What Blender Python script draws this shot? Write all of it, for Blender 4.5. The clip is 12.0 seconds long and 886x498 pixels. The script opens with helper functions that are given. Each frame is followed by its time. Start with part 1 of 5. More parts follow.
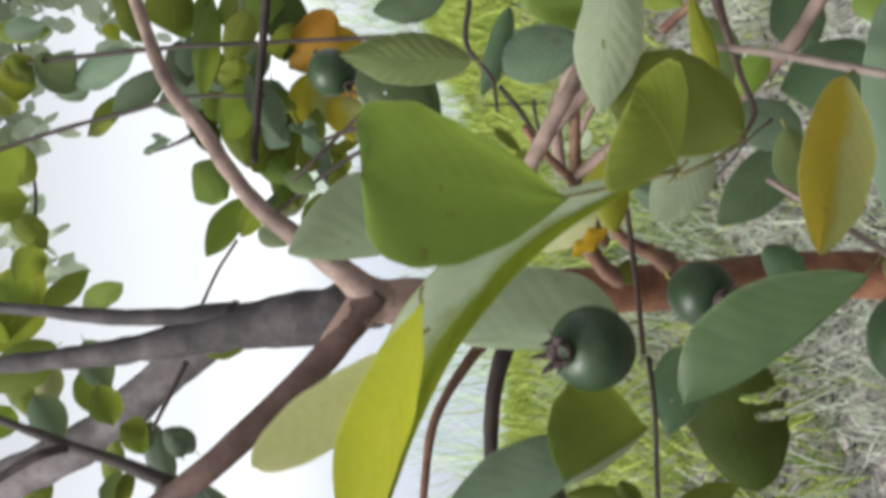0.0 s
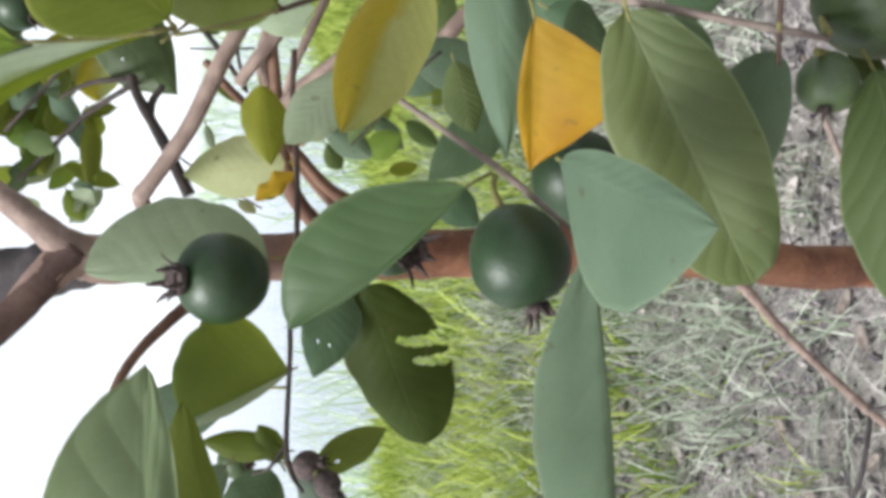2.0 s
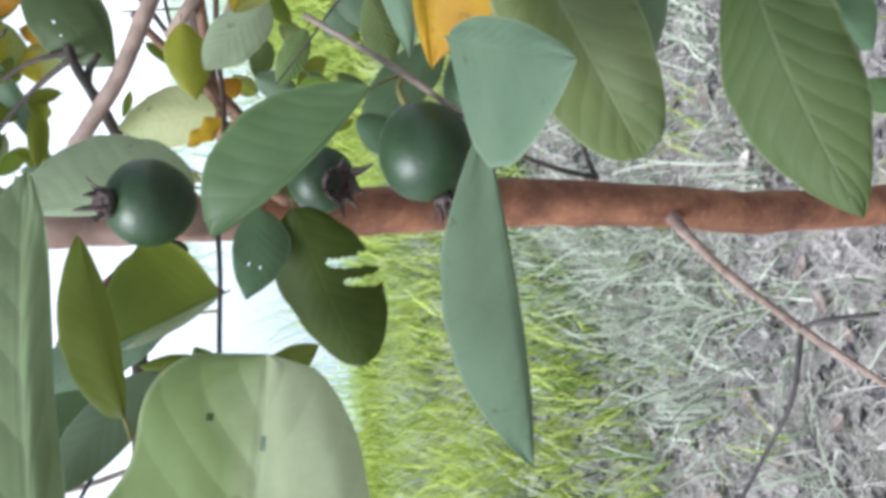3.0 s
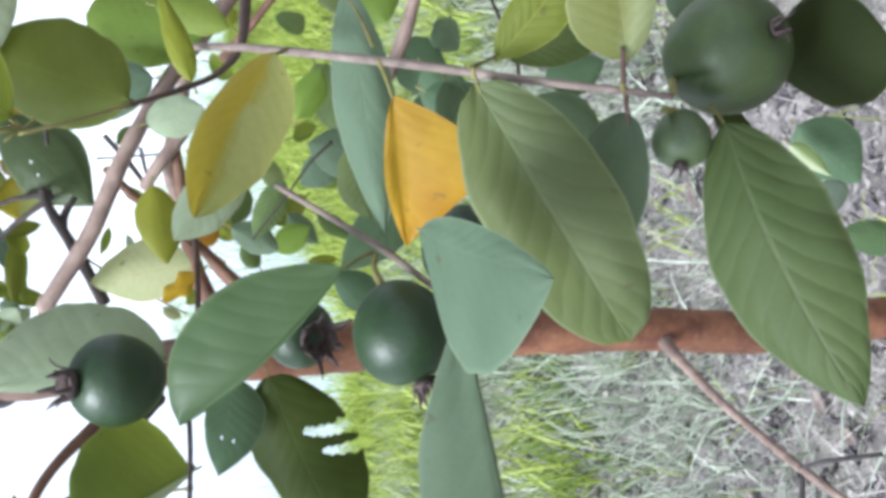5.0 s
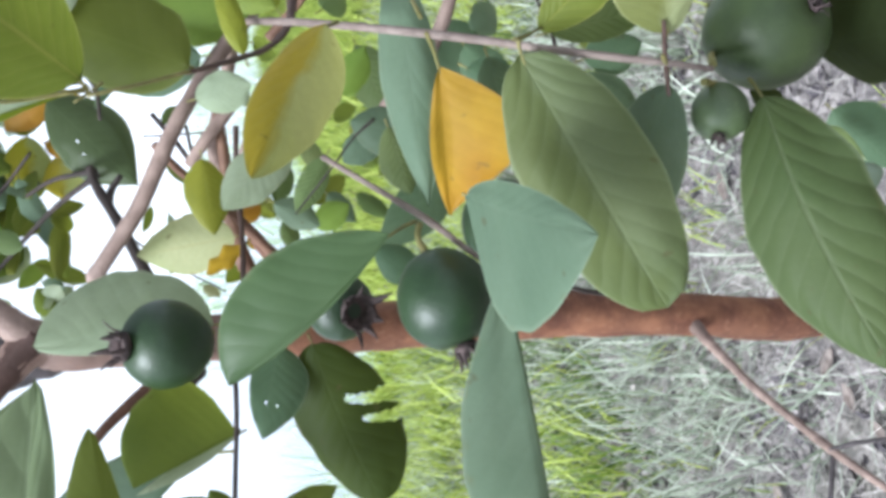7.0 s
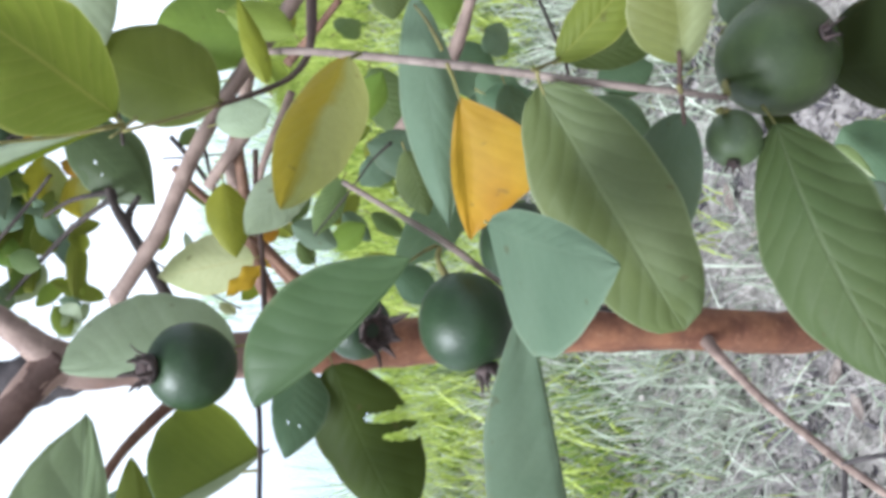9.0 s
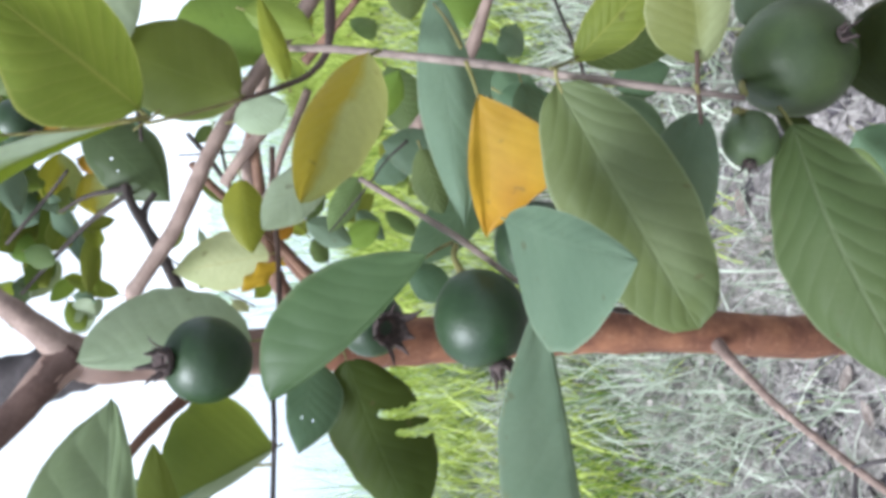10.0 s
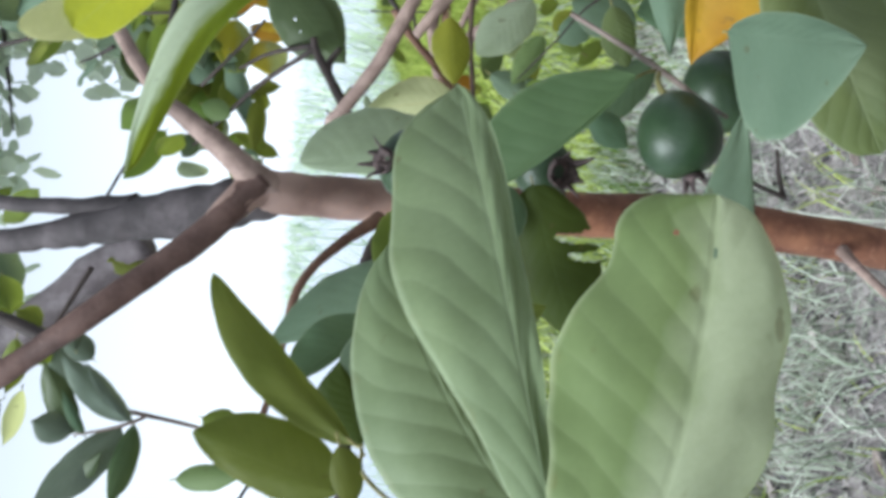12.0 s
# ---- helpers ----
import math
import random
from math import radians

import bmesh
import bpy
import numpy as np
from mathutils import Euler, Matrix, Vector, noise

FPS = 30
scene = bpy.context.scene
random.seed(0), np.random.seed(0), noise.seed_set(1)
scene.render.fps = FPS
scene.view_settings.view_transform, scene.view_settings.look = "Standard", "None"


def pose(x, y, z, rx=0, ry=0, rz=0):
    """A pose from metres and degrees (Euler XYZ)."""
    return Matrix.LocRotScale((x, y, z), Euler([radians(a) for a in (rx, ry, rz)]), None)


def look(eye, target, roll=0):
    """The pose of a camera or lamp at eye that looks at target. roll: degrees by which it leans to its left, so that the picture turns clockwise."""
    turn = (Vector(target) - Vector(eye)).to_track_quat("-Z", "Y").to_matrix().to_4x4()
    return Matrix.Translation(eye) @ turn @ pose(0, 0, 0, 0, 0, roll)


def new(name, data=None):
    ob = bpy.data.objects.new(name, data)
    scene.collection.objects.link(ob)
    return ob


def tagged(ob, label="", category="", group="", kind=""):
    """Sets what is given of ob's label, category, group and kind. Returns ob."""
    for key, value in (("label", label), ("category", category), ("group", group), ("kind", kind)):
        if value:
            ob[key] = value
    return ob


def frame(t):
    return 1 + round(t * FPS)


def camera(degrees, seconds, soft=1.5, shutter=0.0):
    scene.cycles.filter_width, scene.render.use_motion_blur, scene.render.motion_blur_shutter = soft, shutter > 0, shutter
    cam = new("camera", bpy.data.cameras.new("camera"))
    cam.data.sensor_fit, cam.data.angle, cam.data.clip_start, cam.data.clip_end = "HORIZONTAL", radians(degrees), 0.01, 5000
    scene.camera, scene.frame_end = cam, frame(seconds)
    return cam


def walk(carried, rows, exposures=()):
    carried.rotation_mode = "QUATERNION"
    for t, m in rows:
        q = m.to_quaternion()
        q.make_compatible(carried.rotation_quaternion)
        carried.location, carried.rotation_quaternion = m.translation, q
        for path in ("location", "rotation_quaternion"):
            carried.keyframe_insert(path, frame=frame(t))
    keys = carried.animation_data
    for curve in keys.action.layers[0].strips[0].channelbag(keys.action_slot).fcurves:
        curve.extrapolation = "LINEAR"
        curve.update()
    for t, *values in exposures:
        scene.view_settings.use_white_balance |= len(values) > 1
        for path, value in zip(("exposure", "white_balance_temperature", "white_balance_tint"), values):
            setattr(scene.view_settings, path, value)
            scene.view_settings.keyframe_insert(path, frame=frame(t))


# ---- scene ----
cam = camera(49.6, 12.0, soft=3.9, shutter=0.3)
METRES, EYE, DOWN, LEAN = 0.45, 1.135, 10.0, 90.0
ROWS = [
    (0, 0.0087, 0.0147, -0.0246, -0.5921, 1.2007, 0.8918),
    (0.3, 0.0314, -0.0023, -0.062, 0.4249, -1.2751, 0.4035),
    (0.5, 0.045, -0.0031, -0.0924, -0.065, -1.6817, -0.8689),
    (0.6, 0.0606, -0.0136, -0.0978, 0.1302, -2.768, -0.6356),
    (1, 0.1484, 0.0281, -0.1001, -1.8217, -2.5779, -0.2898),
    (1.5, 0.2416, 0.0603, -0.0806, -4.267, 2.0995, 0.7758),
    (2, 0.2804, 0.0662, -0.1262, -6.4875, 2.823, -0.0475),
    (2.5, 0.2934, 0.0191, -0.1848, -7.31, 1.59, 3.4066),
    (3, 0.3309, 0.0299, -0.2364, -7.5927, 3.9235, 3.2141),
    (5, 0.3539, 0.055, -0.1481, -7.8183, 8.7344, 4.4187),
    (5.5, 0.3456, 0.0499, -0.1768, -7.3656, 7.6781, 3.3237),
    (6, 0.3413, 0.0441, -0.1765, -7.0571, 7.8187, 3.0965),
    (6.5, 0.3316, 0.0416, -0.1835, -6.7443, 8.1891, 3.1335),
    (7, 0.3357, 0.0358, -0.1744, -6.3599, 8.6013, 3.5155),
    (7.5, 0.3285, 0.0284, -0.1681, -5.9923, 8.849, 3.6151),
    (9.5, 0.3181, 0.0141, -0.1633, -6.0261, 9.2617, 3.7685),
    (10, 0.3133, 0.012, -0.1698, -5.5979, 9.4028, 3.0424),
    (10.5, 0.3125, 0.0106, -0.1943, -5.5975, 9.1389, 2.1605),
    (11, 0.3102, 0.01, -0.1965, -5.6588, 8.3423, 1.6762),
    (11.5, 0.2589, -0.011, -0.2472, -4.7452, 6.7504, -0.5682),
    (11.7, 0.2024, -0.041, -0.2827, -3.9684, 6.4281, -1.7865),
    (12, 0.177, -0.0811, -0.3282, -1.9727, 6.5065, -3.0867),
]
walk(cam, [(t, pose(0, 0, EYE, -DOWN) @ pose(0, 0, 0, 0, LEAN) @ pose(METRES * x, METRES * y, METRES * z, 90 + pitch, roll, yaw)) for t, x, y, z, yaw, pitch, roll in ROWS],
     [(0.0, 0.22, 6280, 10), (0.5, 0.12, 6380, 13), (1.0, -0.08, 6730, 16), (1.5, 0.22, 6980, 19), (2.0, 0.46, 6080, 9), (2.5, 0.58, 5680, 8), (5.0, 0.76, 5580, 9), (11.0, 0.76, 5580, 9), (11.5, 0.80, 5580, 9), (12.0, 0.42, 5600, 6)])

# ---- world and light ----
world = bpy.data.worlds.new("overcast_sky")
scene.world = world
world.use_nodes = True
wn = world.node_tree
sky = wn.nodes.new("ShaderNodeTexSky")
sky.sky_type = "NISHITA"
sky.sun_disc = False
sky.sun_elevation, sky.sun_rotation = radians(54), radians(253)
sky.air_density, sky.dust_density, sky.ozone_density = 1.0, 0.1, 1.5
grey = wn.nodes.new("ShaderNodeHueSaturation")
grey.inputs["Saturation"].default_value = 0.07
wn.links.new(sky.outputs[0], grey.inputs["Color"])
wn.links.new(grey.outputs[0], wn.nodes["Background"].inputs[0])
wn.nodes["Background"].inputs[1].default_value = 0.135
sun = new("sun", bpy.data.lights.new("sun", "SUN"))
sun.data.energy, sun.data.angle, sun.data.color = 4.6, radians(24), (1.0, 0.96, 0.9)
sun.matrix_world = look((-1.0, -0.3, 1.45), (0, 0, 0))


# ---- materials ----
def nodes_of(name):
    m = bpy.data.materials.new(name)
    m.use_nodes = True
    t = m.node_tree
    return m, t, t.nodes["Principled BSDF"], t.nodes["Material Output"]


def add(t, kind, **values):
    n = t.nodes.new(kind)
    for key, value in values.items():
        n.inputs[key].default_value = value
    return n


def math_node(t, op, a, b=0.0):
    n = t.nodes.new("ShaderNodeMath")
    n.operation = op
    for i, v in enumerate((a, b)):
        if isinstance(v, (int, float)):
            n.inputs[i].default_value = v
        else:
            t.links.new(v, n.inputs[i])
    return n.outputs[0]


def mix_colour(t, fac, a, b, blend="MIX"):
    n = t.nodes.new("ShaderNodeMix")
    n.data_type, n.blend_type = "RGBA", blend
    for sock, v in ((n.inputs[0], fac), (n.inputs[6], a), (n.inputs[7], b)):
        if isinstance(v, (int, float)):
            sock.default_value = v
        elif isinstance(v, tuple):
            sock.default_value = (*v, 1)
        else:
            t.links.new(v, sock)
    return n.outputs[2]


def noise_at(t, scale, detail=4, rough=0.55, kind="Object"):
    c = t.nodes.new("ShaderNodeTexCoord")
    n = add(t, "ShaderNodeTexNoise", Scale=scale, Detail=detail, Roughness=rough)
    t.links.new(c.outputs[kind], n.inputs["Vector"])
    return n.outputs["Fac"]


def ramp(t, fac, lo, hi):
    n = t.nodes.new("ShaderNodeMapRange")
    n.inputs[1].default_value, n.inputs[2].default_value = lo, hi
    t.links.new(fac, n.inputs[0])
    return n.outputs[0]


def bump(t, bsdf, height, strength, distance):
    b = add(t, "ShaderNodeBump", Strength=strength, Distance=distance)
    t.links.new(height, b.inputs["Height"])
    t.links.new(b.outputs[0], bsdf.inputs["Normal"])
    return b


def leaf_material(name, blade, blotch, vein, through_light=0.35, rough=0.5, relief=0.5, amount=0.6, second=None):
    """A leaf: blade colour, blotches, midrib and side veins by the blade's own u and v."""
    m, t, p, out = nodes_of(name)
    uv = t.nodes.new("ShaderNodeUVMap")
    uv.uv_map = "blade"
    s = t.nodes.new("ShaderNodeSeparateXYZ")
    t.links.new(uv.outputs[0], s.inputs[0])
    u = math_node(t, "SUBTRACT", s.outputs[0], 0.5)
    au = math_node(t, "MULTIPLY", math_node(t, "ABSOLUTE", u), 2.0)
    v = s.outputs[1]
    phase = math_node(t, "SUBTRACT", math_node(t, "ADD", math_node(t, "MULTIPLY", v, 10.0), math_node(t, "MULTIPLY", noise_at(t, 22, 2), 1.2)), math_node(t, "MULTIPLY", math_node(t, "POWER", au, 0.85), 2.4))
    wave = math_node(t, "ABSOLUTE", math_node(t, "SUBTRACT", math_node(t, "FRACT", math_node(t, "ADD", phase, 20.0)), 0.5))
    line = ramp(t, wave, 0.12, 0.0)
    rib = ramp(t, au, 0.055, 0.015)
    veins = math_node(t, "MAXIMUM", math_node(t, "MULTIPLY", line, 0.4), rib)
    big = noise_at(t, 28, 3)
    fine = noise_at(t, 420, 3, 0.65)
    col = mix_colour(t, ramp(t, big, 0.42, 0.68), blade, blotch)
    if second:
        half = ramp(t, math_node(t, "ADD", u, math_node(t, "MULTIPLY", math_node(t, "SUBTRACT", big, 0.5), 0.8)), -0.12, 0.1)
        col = mix_colour(t, half, col, second)
    info = t.nodes.new("ShaderNodeObjectInfo")
    tone = add(t, "ShaderNodeHueSaturation")
    t.links.new(math_node(t, "ADD", math_node(t, "MULTIPLY", info.outputs["Random"], 0.035), 0.4825), tone.inputs["Hue"])
    t.links.new(math_node(t, "ADD", math_node(t, "MULTIPLY", info.outputs["Random"], 0.3), 0.85), tone.inputs["Value"])
    t.links.new(col, tone.inputs["Color"])
    patch = ramp(t, noise_at(t, 17, 2, 0.5), 0.40, 0.72)
    mellow = add(t, "ShaderNodeHueSaturation", Hue=0.487, Saturation=1.02, Value=1.25)
    t.links.new(tone.outputs[0], mellow.inputs["Color"])
    col = mix_colour(t, math_node(t, "MULTIPLY", patch, 0.75), tone.outputs[0], mellow.outputs[0])
    col = mix_colour(t, math_node(t, "MULTIPLY", veins, amount), col, vein)
    rim = ramp(t, math_node(t, "ADD", au, math_node(t, "MULTIPLY", noise_at(t, 190, 3), 0.5)), 1.2, 1.32)
    col = mix_colour(t, math_node(t, "MULTIPLY", rim, 0.3), col, (0.17, 0.13, 0.04))
    hem = math_node(t, "MULTIPLY", ramp(t, au, 0.93, 0.985), 0.5)
    col = mix_colour(t, hem, col, tuple(min(1.0, 1.25 * c + 0.03) for c in vein))
    spots = ramp(t, noise_at(t, 130, 2, 0.5), 0.70, 0.76)
    col = mix_colour(t, math_node(t, "MULTIPLY", spots, 0.45), col, (0.09, 0.06, 0.03))
    col = mix_colour(t, math_node(t, "MULTIPLY", fine, 0.25), col, (0.03, 0.05, 0.02))
    t.links.new(col, p.inputs["Base Color"])
    p.inputs["Roughness"].default_value = rough
    p.inputs["Specular IOR Level"].default_value = min(0.25, 0.06 + 0.8 * max(blade))
    hgt = math_node(t, "ADD", math_node(t, "MULTIPLY", math_node(t, "SMOOTH_MIN", math_node(t, "MULTIPLY", wave, 2.0), 0.7), 1.2), math_node(t, "MULTIPLY", fine, 0.35))
    b = bump(t, p, math_node(t, "SUBTRACT", hgt, math_node(t, "MULTIPLY", rib, 0.8)), relief * 0.6, 0.001)
    tr = add(t, "ShaderNodeBsdfTranslucent")
    warm = mix_colour(t, 0.25, col, (0.42, 0.46, 0.03), "MIX")
    t.links.new(warm, tr.inputs["Color"])
    t.links.new(b.outputs[0], tr.inputs["Normal"])
    mx = t.nodes.new("ShaderNodeMixShader")
    mx.inputs[0].default_value = through_light
    t.links.new(p.outputs[0], mx.inputs[1])
    t.links.new(tr.outputs[0], mx.inputs[2])
    t.links.new(mx.outputs[0], out.inputs[0])
    return m


LEAF = {
    "green": leaf_material("leaf_green", (0.066, 0.098, 0.046), (0.053, 0.083, 0.036), (0.1, 0.138, 0.07), 0.18, 0.42, 0.25, 0.2),
    "mid": leaf_material("leaf_mid_green", (0.125, 0.17, 0.066), (0.096, 0.14, 0.05), (0.18, 0.22, 0.105), 0.3, 0.55, 0.5, 0.3),
    "ribbed": leaf_material("leaf_ribbed", (0.076, 0.106, 0.044), (0.06, 0.09, 0.034), (0.15, 0.18, 0.1), 0.28, 0.55, 0.7, 0.42),
    # right half paler still: the blade's gloss is put in as a second colour
    "pale": leaf_material("leaf_pale_green_sheen_half", (0.185, 0.25, 0.1), (0.155, 0.215, 0.08), (0.31, 0.36, 0.2), 0.32, 0.6, 0.35, 0.18, (0.42, 0.475, 0.3)),
    "sage": leaf_material("leaf_sage_underside", (0.132, 0.188, 0.128), (0.108, 0.163, 0.108), (0.172, 0.23, 0.16), 0.28, 0.62, 0.2, 0.15),
    # brighter copy of sage: light on the leaf is put into the colour
    "lit_sage": leaf_material("leaf_sage_lit_underside", (0.25, 0.295, 0.2), (0.21, 0.255, 0.165), (0.3, 0.34, 0.25), 0.38, 0.55, 0.2, 0.15),
    "soft": leaf_material("leaf_soft_green", (0.205, 0.282, 0.153), (0.166, 0.236, 0.118), (0.3, 0.36, 0.22), 0.28, 0.58, 0.5, 0.3),
    "blue": leaf_material("leaf_bluish_green", (0.085, 0.135, 0.08), (0.066, 0.11, 0.062), (0.14, 0.19, 0.115), 0.25, 0.55, 0.2, 0.2),
    "olive": leaf_material("leaf_olive", (0.12, 0.152, 0.032), (0.09, 0.122, 0.022), (0.17, 0.2, 0.055), 0.52, 0.55, 0.1, 0.2),
    "dark": leaf_material("leaf_dark", (0.03, 0.05, 0.009), (0.024, 0.042, 0.007), (0.045, 0.062, 0.016), 0.22, 0.55, 0.25, 0.2),
    "bright": leaf_material("leaf_bright", (0.17, 0.24, 0.045), (0.14, 0.205, 0.034), (0.19, 0.27, 0.065), 0.45, 0.55, 0.15, 0.2),
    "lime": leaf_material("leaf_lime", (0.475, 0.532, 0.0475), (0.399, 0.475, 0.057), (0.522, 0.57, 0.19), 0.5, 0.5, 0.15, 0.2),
    "yellow": leaf_material("leaf_yellowing", (0.42, 0.44, 0.17), (0.35, 0.38, 0.13), (0.4, 0.4, 0.15), 0.45, 0.55, 0.3, 0.2, (0.42, 0.35, 0.025)),
    "orange": leaf_material("leaf_orange", (0.43, 0.262, 0.018), (0.33, 0.175, 0.012), (0.22, 0.1, 0.02), 0.35, 0.55, 0.15, 0.14),
    "straw": leaf_material("leaf_pale_yellow", (0.42, 0.43, 0.235), (0.36, 0.385, 0.19), (0.48, 0.4, 0.16), 0.45, 0.6, 0.2, 0.25),
    "mint": leaf_material("leaf_mint_underside", (0.36, 0.42, 0.29), (0.31, 0.37, 0.24), (0.4, 0.44, 0.32), 0.4, 0.6, 0.2, 0.15),
    # olive blade; the pale second colour stands in for sky sheen on one half
    "two": leaf_material("leaf_olive_sheen_half", (0.19, 0.23, 0.012), (0.16, 0.2, 0.01), (0.3, 0.33, 0.1), 0.42, 0.5, 0.3, 0.2, (0.5, 0.57, 0.41)),
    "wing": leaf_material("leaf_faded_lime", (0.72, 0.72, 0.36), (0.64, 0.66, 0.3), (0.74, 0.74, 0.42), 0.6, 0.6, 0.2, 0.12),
    "broad": leaf_material("leaf_broad_two_greens", (0.15, 0.195, 0.095), (0.125, 0.17, 0.075), (0.19, 0.23, 0.12), 0.3, 0.6, 0.55, 0.34, (0.108, 0.148, 0.052)),
    "split": leaf_material("leaf_pale_right_half", (0.17, 0.185, 0.06), (0.135, 0.155, 0.045), (0.3, 0.32, 0.14), 0.4, 0.55, 0.3, 0.3, (0.3, 0.33, 0.17)),
    "citron": leaf_material("leaf_citron", (0.25, 0.28, 0.03), (0.2, 0.235, 0.025), (0.32, 0.34, 0.08), 0.45, 0.55, 0.2, 0.2),
    "sap": leaf_material("leaf_sap_green", (0.185, 0.23, 0.04), (0.15, 0.195, 0.03), (0.4, 0.39, 0.1), 0.5, 0.55, 0.5, 0.42),
    "slate": leaf_material("leaf_slate_green", (0.125, 0.158, 0.125), (0.1, 0.13, 0.1), (0.17, 0.2, 0.16), 0.25, 0.6, 0.2, 0.2),
    # near-black green, with deep shade put into the leaf colour
    "deep": leaf_material("leaf_painted_shade_green", (0.02, 0.029, 0.01), (0.015, 0.023, 0.008), (0.03, 0.042, 0.016), 0.15, 0.6, 0.2, 0.15),
    # bright haze is put into this leaf colour, whitening the far crown
    "haze": leaf_material("leaf_far_haze_tint", (0.55, 0.6, 0.5), (0.48, 0.54, 0.44), (0.55, 0.6, 0.5), 0.5, 0.8, 0.0, 0.0),
}


def bark_material(name, a, b, flecks, scale=60, rough=0.75, relief=0.6, young=None):
    """Bark of two tones with flecks; young is the paler bark of the stem above breast height."""
    m, t, p, out = nodes_of(name)
    n1, n2 = noise_at(t, scale, 5, 0.6), noise_at(t, scale * 6, 4, 0.65)
    streak = noise_at(t, scale * 0.35, 3, 0.5)
    col = mix_colour(t, ramp(t, n1, 0.38, 0.64), a, b)
    if young:
        g = t.nodes.new("ShaderNodeNewGeometry")
        up = t.nodes.new("ShaderNodeSeparateXYZ")
        t.links.new(g.outputs["Position"], up.inputs[0])
        old = math_node(t, "ADD", up.outputs[2], math_node(t, "MULTIPLY", math_node(t, "SUBTRACT", streak, 0.5), 0.3))
        col = mix_colour(t, math_node(t, "MULTIPLY", ramp(t, old, 0.9, 0.99), 0.85), col, young)
    col = mix_colour(t, math_node(t, "MULTIPLY", ramp(t, streak, 0.5, 0.66), 0.6), col, tuple(v * 0.5 for v in a))
    col = mix_colour(t, math_node(t, "MULTIPLY", ramp(t, n2, 0.56, 0.8), 0.6), col, flecks)
    t.links.new(col, p.inputs["Base Color"])
    p.inputs["Roughness"].default_value = rough
    bump(t, p, math_node(t, "ADD", n1, math_node(t, "MULTIPLY", n2, 0.5)), relief, 0.002)
    return m


BARK = {
    "russet": bark_material("bark_russet", (0.11, 0.052, 0.034), (0.21, 0.115, 0.072), (0.32, 0.21, 0.14), 40),
    "trunk": bark_material("bark_trunk", (0.12, 0.045, 0.024), (0.25, 0.11, 0.055), (0.36, 0.2, 0.12), 40, young=(0.34, 0.24, 0.2)),
    "limb": bark_material("bark_limb_brown", (0.085, 0.046, 0.036), (0.15, 0.09, 0.072), (0.22, 0.15, 0.125), 50),
    "grey": bark_material("bark_grey", (0.05, 0.042, 0.043), (0.1, 0.085, 0.087), (0.03, 0.025, 0.025), 45, 0.85, 1.0),
    "pale": bark_material("bark_pale_grey", (0.12, 0.1, 0.105), (0.21, 0.185, 0.19), (0.06, 0.05, 0.05), 45, 0.85, 1.0),
    "pink": bark_material("bark_pinkish", (0.2, 0.138, 0.113), (0.33, 0.24, 0.2), (0.11, 0.07, 0.053)),
    "brown": bark_material("bark_brown", (0.068, 0.038, 0.028), (0.115, 0.07, 0.055), (0.2, 0.15, 0.13), 50),
    "dark": bark_material("bark_dark_twig", (0.026, 0.018, 0.015), (0.05, 0.034, 0.028), (0.09, 0.068, 0.06)),
    "twig": bark_material("bark_twig_grey", (0.2, 0.15, 0.128), (0.29, 0.232, 0.2), (0.13, 0.09, 0.07), 120),
    "olive": bark_material("green_stalk", (0.18, 0.17, 0.05), (0.26, 0.23, 0.08), (0.18, 0.11, 0.055), 120),
}


def skin_material(name, dull, fresh):
    m, t, p, out = nodes_of(name)
    n1, n2, n3 = noise_at(t, 45, 4), noise_at(t, 700, 3, 0.6), noise_at(t, 150, 4, 0.6)
    col = mix_colour(t, ramp(t, n1, 0.35, 0.7), dull, fresh)
    col = mix_colour(t, math_node(t, "MULTIPLY", ramp(t, n3, 0.4, 0.75), 0.25), col, tuple(1.5 * c for c in fresh))
    col = mix_colour(t, ramp(t, n2, 0.62, 0.78), col, tuple(1.5 * c + 0.008 for c in fresh))
    scar = ramp(t, noise_at(t, 90, 2, 0.5), 0.72, 0.76)
    col = mix_colour(t, math_node(t, "MULTIPLY", scar, 0.5), col, (0.06, 0.045, 0.025))
    t.links.new(col, p.inputs["Base Color"])
    p.inputs["Roughness"].default_value = 0.45
    p.inputs["Specular IOR Level"].default_value = 0.5
    bump(t, p, math_node(t, "ADD", math_node(t, "ADD", math_node(t, "MULTIPLY", n1, 2.0), n3), math_node(t, "MULTIPLY", n2, 0.4)), 0.35, 0.0008)
    return m


SKIN = skin_material("guava_skin", (0.011, 0.029, 0.009), (0.024, 0.048, 0.016))
FRESH_SKIN = skin_material("guava_skin_fresh", (0.07, 0.1, 0.045), (0.1, 0.14, 0.06))
YOUNG_SKIN = skin_material("guava_skin_young", (0.034, 0.055, 0.016), (0.056, 0.082, 0.026))
CALYX = bark_material("dry_calyx", (0.04, 0.028, 0.026), (0.12, 0.082, 0.078), (0.28, 0.22, 0.21), 300)


